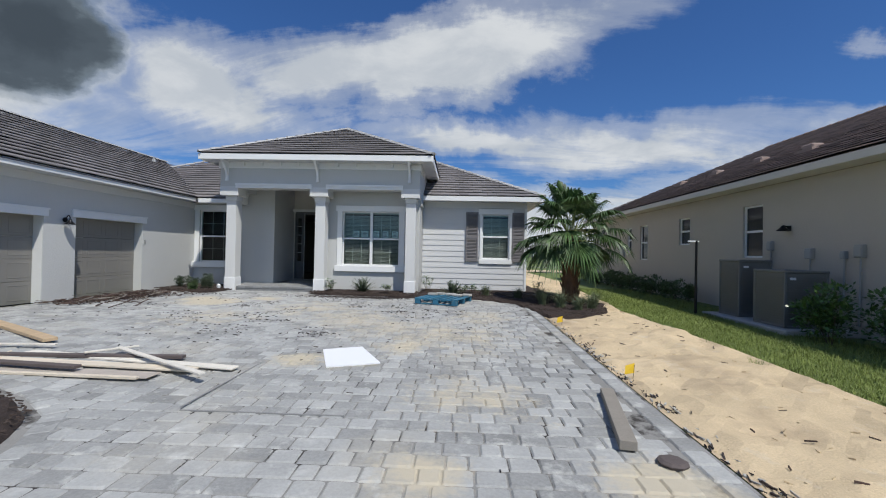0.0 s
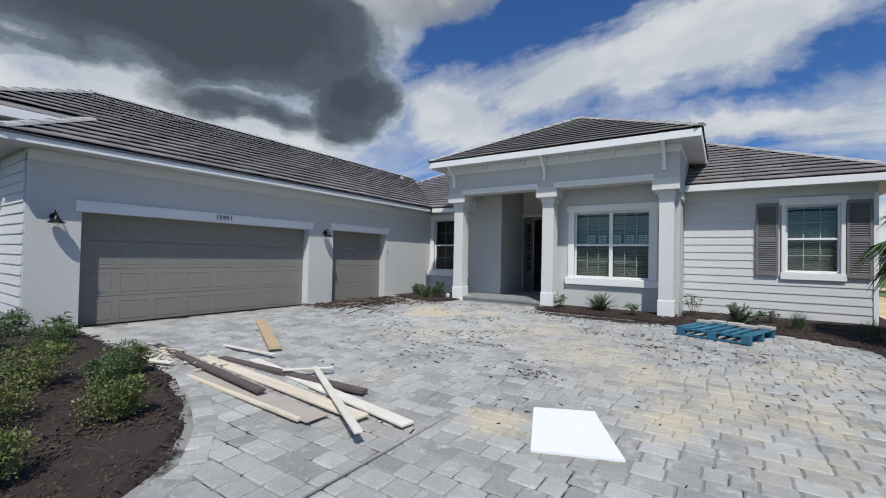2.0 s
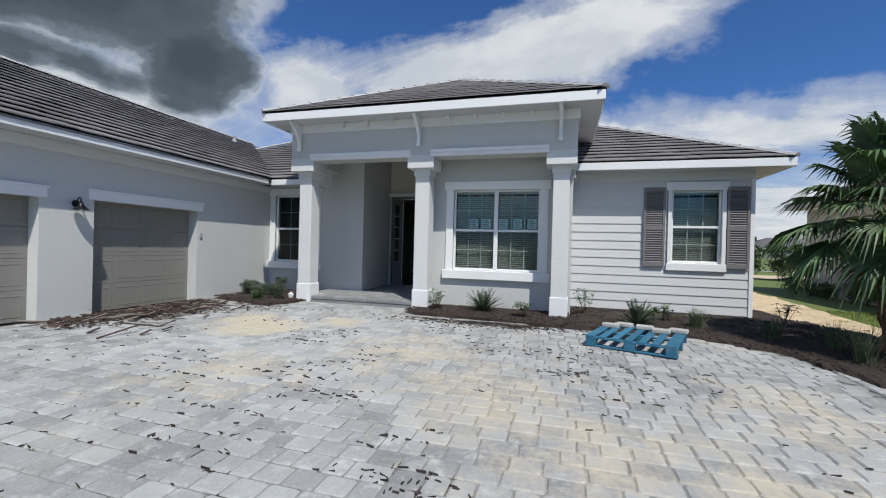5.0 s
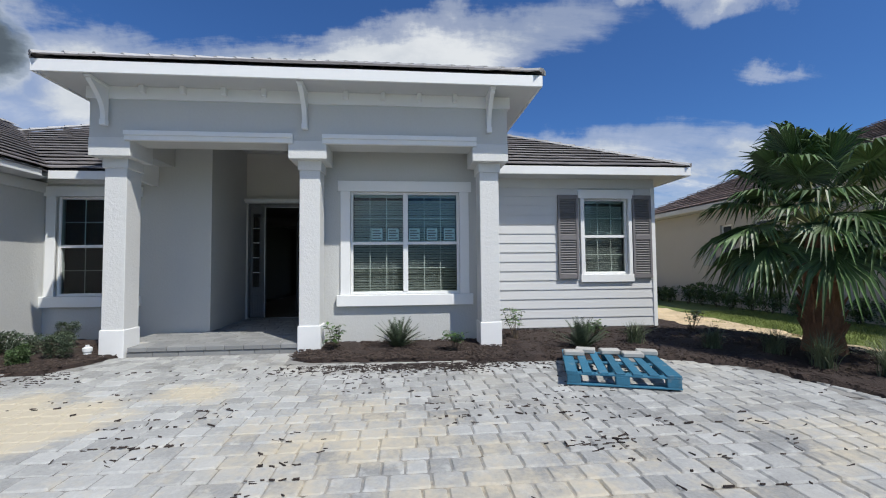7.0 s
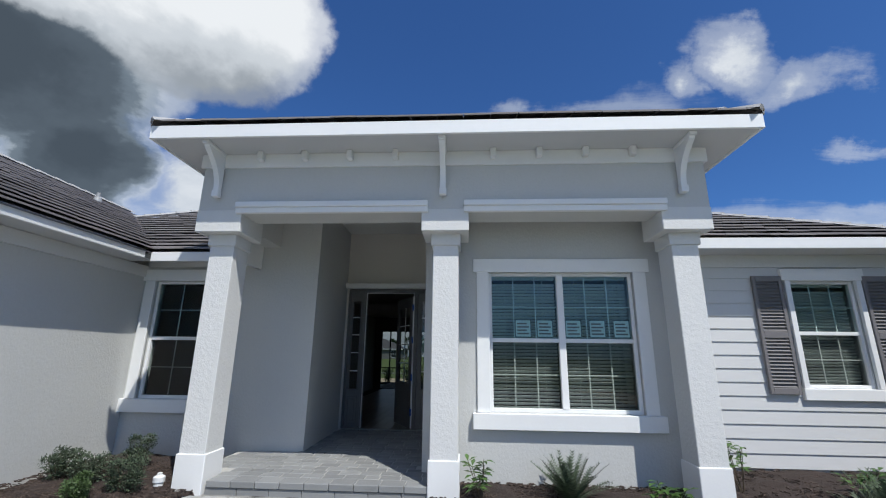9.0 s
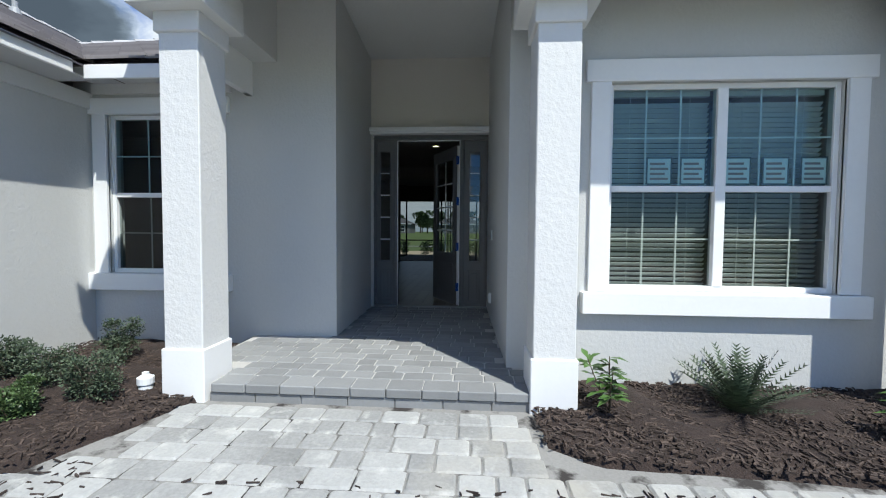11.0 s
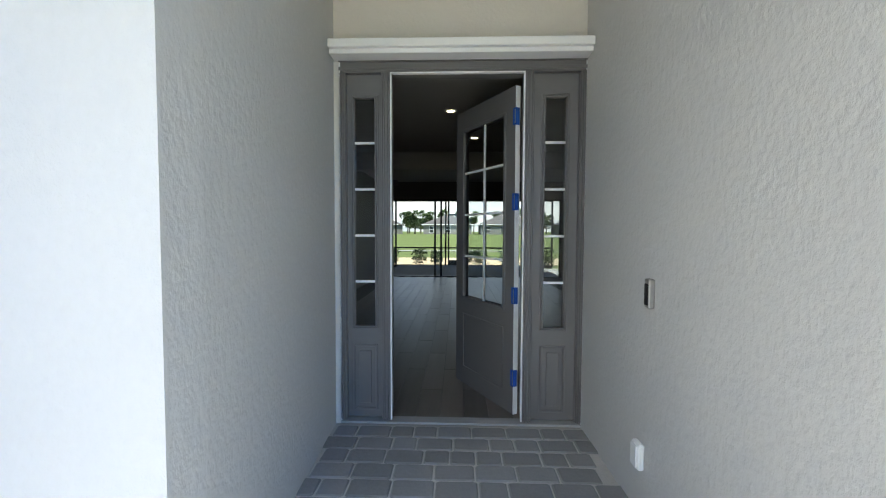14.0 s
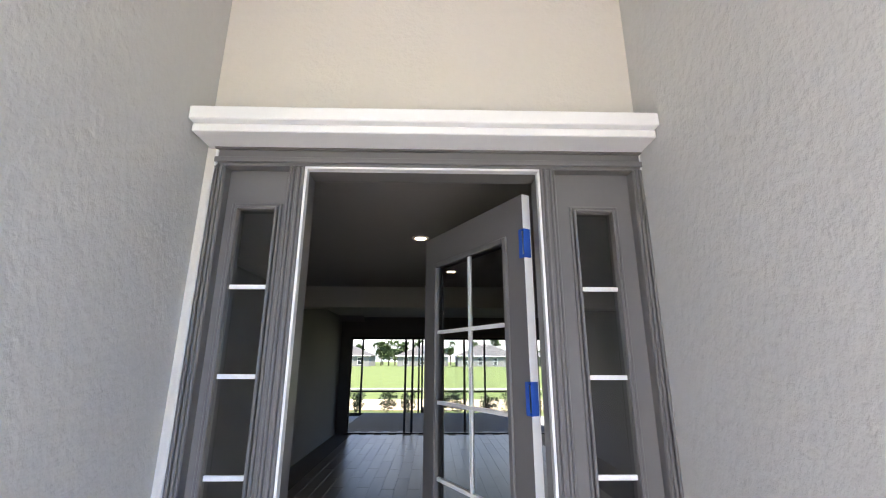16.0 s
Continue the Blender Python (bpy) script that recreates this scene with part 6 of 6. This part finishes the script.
pad = thing("ac_pad", (11.95, -3.4, -0.14), "grey concrete pad under the air conditioners", "concrete pad")
part("slab", boxed(-0.65, 0.8, -1.6, 1.3, 0.0, 0.12, bevel=0.02), CONCRETE, pad)
ac_unit(11.6, -3.12, 0.78, 0.78, 1.40, -0.02)
ac_unit(11.5, -4.68, 0.9, 0.92, 1.20, -0.02)
for y, z, w, hh in ((-2.55, 1.75, 0.14, 0.24), (-3.75, 1.55, 0.18, 0.24), (-4.6, 1.52, 0.1, 0.16), (-4.95, 1.6, 0.18, 0.26)):
    mtr = thing("meter_box", (12.8, y, z), "grey electrical meter box on the neighbour wall", "meter box", "neighbour meter boxes")
    part("case", boxed(-0.1, 0.0, -w / 2, w / 2, -hh / 2, hh / 2, bevel=0.01), METER, mtr)
    part("lid", boxed(-0.115, -0.1, -w / 2 + 0.01, w / 2 - 0.01, -hh / 2 + 0.02, hh / 2 - 0.04, bevel=0.005), METER, mtr)
    part("conduit", tube(bmesh.new(), (-0.04, 0, -hh / 2), (-0.04, 0.02, -z + 0.1), 0.018, seg=8), METER, mtr)
lt = thing("wall_flood_light", (12.8, -3.1, 2.15), "black wall light on the neighbour house", "wall lamp")
part("plate", boxed(-0.03, 0.0, -0.06, 0.06, -0.05, 0.08, bevel=0.008), BLACK, lt)
part("shade", lathe(bmesh.new(), [(0.03, 0.08), (0.06, 0.03), (0.14, -0.04), (0.13, -0.05), (0.0, 0.0)], 16, (-0.16, 0, 0)), BLACK, lt)
part("arm", tube(bmesh.new(), (-0.02, 0, 0.05), (-0.16, 0, 0.08), 0.015, seg=8), BLACK, lt)
pp = thing("garden_post", (11.0, -2.35, -0.1), "black slender post with a white cross tap", "post")
part("pole", tube(bmesh.new(), (0, 0, 0), (0, 0, 1.95), 0.035, 0.03, 10), BLACK, pp)
part("tap", tube(bmesh.new(), (-0.22, 0, 1.93), (0.05, 0, 1.93), 0.02, seg=8), STICKER, pp)
vb = thing("wall_vent", (12.8, 7.2, 1.65), "dark louvred vent box on the neighbour wall", "vent")
part("case", boxed(-0.12, 0, -0.25, 0.25, -0.3, 0.3, bevel=0.01), METER, vb)
for i in range(16):
    shrub(12.2 + rng.uniform(-0.15, 0.1), 0.3 + i * 0.75, 0.42, 0.62 + rng.uniform(-0.12, 0.12), LEAF, "dark hedge shrub along the neighbour wall", 200 + i, 0.07, 520, gz(12, 0) - 0.06, "hedge_shrub", "neighbour hedge")
for i, (x, y, r, h) in enumerate(((11.5, -5.75, 0.72, 1.0), (11.85, -6.6, 0.7, 0.95), (12.0, -7.7, 0.66, 0.85))):
    shrub(x, y, r, h, LEAF_GLOSS, "rounded glossy green shrub beside the air conditioners", 230 + i, 0.08, 1100, gz(12, -5) - 0.06, "hedge_shrub", "neighbour hedge")


for i in range(6):
    shrub(12.6 + i * 1.5 + rng.uniform(-0.3, 0.3), 21 + rng.uniform(-0.6, 0.6), 1.05, 2.1, LEAF, "tall dark hedge shrub behind the neighbour house", 250 + i, 0.15, 1100, gz(12, 0) - 0.06, "tall_shrub", "back hedge")


# ---- far houses, trees ----
def far_house(x, y, w, d, h, seed, turn=0.0, base=-0.1):
    t = thing("far_house", (x, y, base), "pale single-storey house with grey hip roof", "house", "houses across the lawn", turn=turn)
    part("wall", boxed(-w / 2, w / 2, -d / 2, d / 2, 0, h), FAR_WALL, t)
    hh = min(w, d) / 2 + 0.5
    vs = [(-w / 2 - 0.5, -d / 2 - 0.5, h), (w / 2 + 0.5, -d / 2 - 0.5, h), (w / 2 + 0.5, d / 2 + 0.5, h), (-w / 2 - 0.5, d / 2 + 0.5, h), (-w / 2 - 0.5 + hh, 0, h + hh * 0.45), (w / 2 + 0.5 - hh, 0, h + hh * 0.45)]
    part("roof", data_mesh("roof", vs, [(0, 1, 5, 4), (1, 2, 5), (2, 3, 4, 5), (3, 0, 4), (3, 2, 1, 0)], FAR_ROOF), FAR_ROOF, t)
    part("fascia", boxed(-w / 2 - 0.5, w / 2 + 0.5, -d / 2 - 0.55, -d / 2 - 0.5, h - 0.15, h + 0.03), WHITE, t)
    n = int(w / 3.2)
    for i in range(n):
        cx = -w / 2 + (i + 0.5) * w / n
        ww = 0.9 if (i + seed) % 3 else 1.25
        wd = part("window", boxed(cx - ww / 2 - 0.08, cx + ww / 2 + 0.08, -d / 2 - 0.06, -d / 2, 0.4, 2.1), WHITE, t)
        part("pane", boxed(cx - ww / 2, cx + ww / 2, -d / 2 - 0.08, -d / 2 - 0.05, 0.48, 2.02), DARK_GLASS, wd)
        part("rail", boxed(cx - ww / 2, cx + ww / 2, -d / 2 - 0.09, -d / 2 - 0.07, 1.22, 1.3), WHITE, wd)
    return t


def lawn_rise():
    """The far lawn climbs gently to the houses."""
    xs, ys = [-160 + 16 * i for i in range(21)], [42 + 6 * j for j in range(24)]
    vs = [(x, y, -0.05 + 0.85 * min(1.0, max(0.0, (y - 42) / 55)) ** 1.3 + (0.06 * noise.noise((x * 0.03, y * 0.05, 0)) if j else 0.0)) for j, y in enumerate(ys) for x in xs]
    n = len(xs)
    return data_mesh("lawn_rise", vs, [(j * n + i, j * n + i + 1, (j + 1) * n + i + 1, (j + 1) * n + i) for j in range(len(ys) - 1) for i in range(n - 1)], GRASS_GROUND)


structure("ground_rise", lawn_rise(), GRASS_GROUND, "gently rising mown lawn behind the house", "ground")
b, _ = drape([(-60, 35.2), (60, 35.2), (60, 36.6), (-60, 36.6)], 0.0, 3.0)
structure("garden_path", b, CONCRETE, "pale path across the back lawn", "pavement")
for i, (x, y, w) in enumerate(((-48, 112, 15), (-22, 108, 12), (-3.6, 110, 12), (11.5, 108, 14), (33, 112, 16), (56, 114, 18))):
    far_house(x, y, w, 11, 2.5, i, base=0.75)
lh = far_house(-30, -7.5, 18, 12, 3.0, 7, turn=90)
tagged(lh, "pale house with dark tiled roof next door", "house")
b, _ = drape([(-22, -16), (-13.6, -16), (-13.6, 6), (-22, 6)], -0.02, 2.0)
structure("sand_side", b, SAND, "bare sandy soil beyond the garage", "ground")


def far_tree(x, y, h, seed):
    r = random.Random(seed)
    t = thing("broadleaf_tree", (x, y, -0.1), "tall leafy green tree behind the far houses", "tree", "far trees")
    tr = bmesh.new()
    tube(tr, (0, 0, 0), (0.1, 0, h * 0.5), 0.22, 0.14, 8)
    verts, faces = [], []
    for i in range(9):
        a, rr = r.uniform(0, 6.28), h * r.uniform(0.05, 0.26)
        tip = (rr * math.cos(a), rr * math.sin(a), h * r.uniform(0.45, 0.95))
        tube(tr, (0.08, 0, h * 0.42), tip, 0.09, 0.03, 6)
        leaf_cluster(verts, faces, r, tip, h * 0.16, 130, 0.5, 0.22)
    part("trunk", tr, TWIG, t)
    part("crown", data_mesh("crown", verts, faces, FAR_LEAF), FAR_LEAF, t)


for i in range(26):
    far_tree(-70 + i * 5.8 + rng.uniform(-1.5, 1.5), 132 + rng.uniform(-4, 10), rng.uniform(5.5, 9.0), 300 + i)
for i, (x, y) in enumerate(((-13.0, 117), (-9.8, 119), (-15.5, 121), (22, 118))):
    far_tree(x, y, 7.0, 340 + i)
for i in range(9):
    shrub(-5.2 + i * 1.05 + rng.uniform(-0.2, 0.2), 20.4, 0.5, 0.85, LEAF, "young leafy shrub outside the lanai screen", 360 + i, 0.09, 380, -0.06, "garden_shrub", "garden shrubs")


# ---- floor planks of the hall ----
rng = random.Random(21)
plank_me = {}
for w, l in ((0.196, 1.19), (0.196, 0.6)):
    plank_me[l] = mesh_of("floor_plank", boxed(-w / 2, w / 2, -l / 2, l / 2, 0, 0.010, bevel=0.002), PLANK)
hall = bpy.data.objects["floor"]
x = -3.6
i = 0
while x < 2.2:
    y = 3.74 if -1.95 < x < -0.32 else 3.84
    first = i % 2
    while y < 13.5:
        l = 0.6 if first else 1.19
        first = 0
        if -3.2 < x < 1.6:
            o = part("floor_plank", plank_me[l], PLANK, hall)
            o.matrix_basis = pose(x, y + l / 2, 0.165)
        y += l + 0.005
    x += 0.2
    i += 1

# ---- porch pavers ----
rng = random.Random(31)


def paver_mesh(name, w, d, h, mat, r=0.012):
    vs = []
    for z, q in ((-h, 0.0), (-r, 0.0), (0.0, r)):
        a, c = w / 2 - q, d / 2 - q
        k = 0.01 if q == 0 else 0.016
        vs += [(-a + k, -c, z), (a - k, -c, z), (a, -c + k, z), (a, c - k, z), (a - k, c, z), (-a + k, c, z), (-a, c - k, z), (-a, -c + k, z)]
    fs = [(i, (i + 1) % 8, (i + 1) % 8 + 8, i + 8) for i in range(8)] + [(i + 8, (i + 1) % 8 + 8, (i + 1) % 8 + 16, i + 16) for i in range(8)] + [tuple(range(16, 24))]
    return data_mesh(name, vs, fs, mat)


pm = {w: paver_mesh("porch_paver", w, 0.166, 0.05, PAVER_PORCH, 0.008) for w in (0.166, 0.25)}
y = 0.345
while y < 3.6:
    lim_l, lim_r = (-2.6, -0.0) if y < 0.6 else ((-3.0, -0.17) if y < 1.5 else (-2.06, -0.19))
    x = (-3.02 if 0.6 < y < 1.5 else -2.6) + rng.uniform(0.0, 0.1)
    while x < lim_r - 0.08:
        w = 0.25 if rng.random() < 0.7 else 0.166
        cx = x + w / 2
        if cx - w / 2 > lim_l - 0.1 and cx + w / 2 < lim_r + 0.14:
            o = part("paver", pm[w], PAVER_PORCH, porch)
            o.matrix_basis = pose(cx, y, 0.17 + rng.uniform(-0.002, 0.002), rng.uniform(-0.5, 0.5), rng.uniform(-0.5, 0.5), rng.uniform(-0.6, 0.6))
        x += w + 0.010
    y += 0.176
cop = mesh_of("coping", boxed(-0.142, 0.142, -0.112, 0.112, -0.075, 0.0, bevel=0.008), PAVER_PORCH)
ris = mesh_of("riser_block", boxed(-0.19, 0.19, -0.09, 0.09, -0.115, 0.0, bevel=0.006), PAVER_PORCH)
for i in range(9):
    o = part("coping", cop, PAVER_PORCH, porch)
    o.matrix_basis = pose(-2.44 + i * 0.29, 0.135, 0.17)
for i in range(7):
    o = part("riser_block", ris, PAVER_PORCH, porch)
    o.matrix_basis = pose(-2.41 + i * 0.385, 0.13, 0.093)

# ---- driveway pavers ----
rng = random.Random(33)
drive = bpy.data.objects["driveway_bedding"]
dm = {w: paver_mesh("drive_paver", w - 0.009, 0.191, 0.04, PAVER, 0.013) for w in (0.165, 0.225, 0.29)}
rest = ([], [])


def on_drive(x, y):
    if x < -5.0 or x > 6.5 or y > 0.0:
        return False
    return True


def in_bed(x, y):
    if beds["flower_bed_street"](x, y) or beds["flower_bed_corner"](x, y) or beds["flower_bed_window"](x, y) or beds["flower_bed_niche"](x, y):
        return True
    return y > -0.9 and not (-2.75 < x < 0.0)


y = -0.03
count = 0
while y > -17.5:
    x = -5.05 + rng.uniform(0, 0.2)
    while x < 6.5:
        w = rng.choice((0.165, 0.225, 0.225, 0.29))
        cx, cy = x + w / 2, y - 0.1
        x += w
        if not all(on_drive(cx + sx, cy + sy) for sx in (-w / 2 + 0.03, w / 2 - 0.03) for sy in (-0.08, 0.08)):
            continue
        if in_bed(cx, cy) or (cy < -8 and in_bed(cx - 0.12, cy - 0.12)):
            continue
        z = gz(cx, cy) + 0.028 + rng.uniform(-0.003, 0.003)
        m = pose(cx, cy, z, rng.uniform(-0.8, 0.8) + (0.8 if cx > -4 else 0), rng.uniform(-0.6, 0.6), rng.uniform(-0.8, 0.8))
        if -2.3 < cx < 1.0 and -6.6 < cy < -1.0 and count < 300 and (-5.2 < cy):
            o = part("paver", dm[w], PAVER, drive)
            o.matrix_basis = m
            count += 1
        else:
            n = len(rest[0])
            for v in dm[w].vertices:
                rest[0].append(tuple(m @ v.co))
            for p in dm[w].polygons:
                rest[1].append(tuple(n + i for i in p.vertices))
    y -= 0.2
# border course along the bed curve and the right edge
EDGE = [(-5.0, -8.86), (-3.2, -8.92), (-2.1, -8.94), (-1.0, -9.05), (-0.15, -9.25), (0.6, -9.55), (1.2, -9.95), (1.56, -10.55), (1.77, -11.4), (1.85, -12.6), (1.85, -17.4)]
RIGHT = [(6.62, -1.9), (6.62, -17.4)]
for line in (EDGE, RIGHT):
    for (ax, ay), (bx, by) in zip(line, line[1:]):
        L = math.hypot(bx - ax, by - ay)
        k = max(1, round(L / 0.225))
        for i in range(k):
            u = (i + 0.5) / k
            px, py = ax + (bx - ax) * u, ay + (by - ay) * u
            m = pose(px, py, gz(px, py) + 0.031, 0, 0, math.degrees(math.atan2(by - ay, bx - ax)))
            n = len(rest[0])
            for v in dm[0.225].vertices:
                rest[0].append(tuple(m @ v.co))
            for p in dm[0.225].polygons:
                rest[1].append(tuple(n + j for j in p.vertices))
far = part("paver_field", data_mesh("paver_field", rest[0], rest[1], PAVER), PAVER, drive, "weathered grey concrete pavers")
tagged(far, kind="stuff")
for o in list(bpy.data.objects):
    if o.name.startswith("pane"):
        o.visible_shadow = False
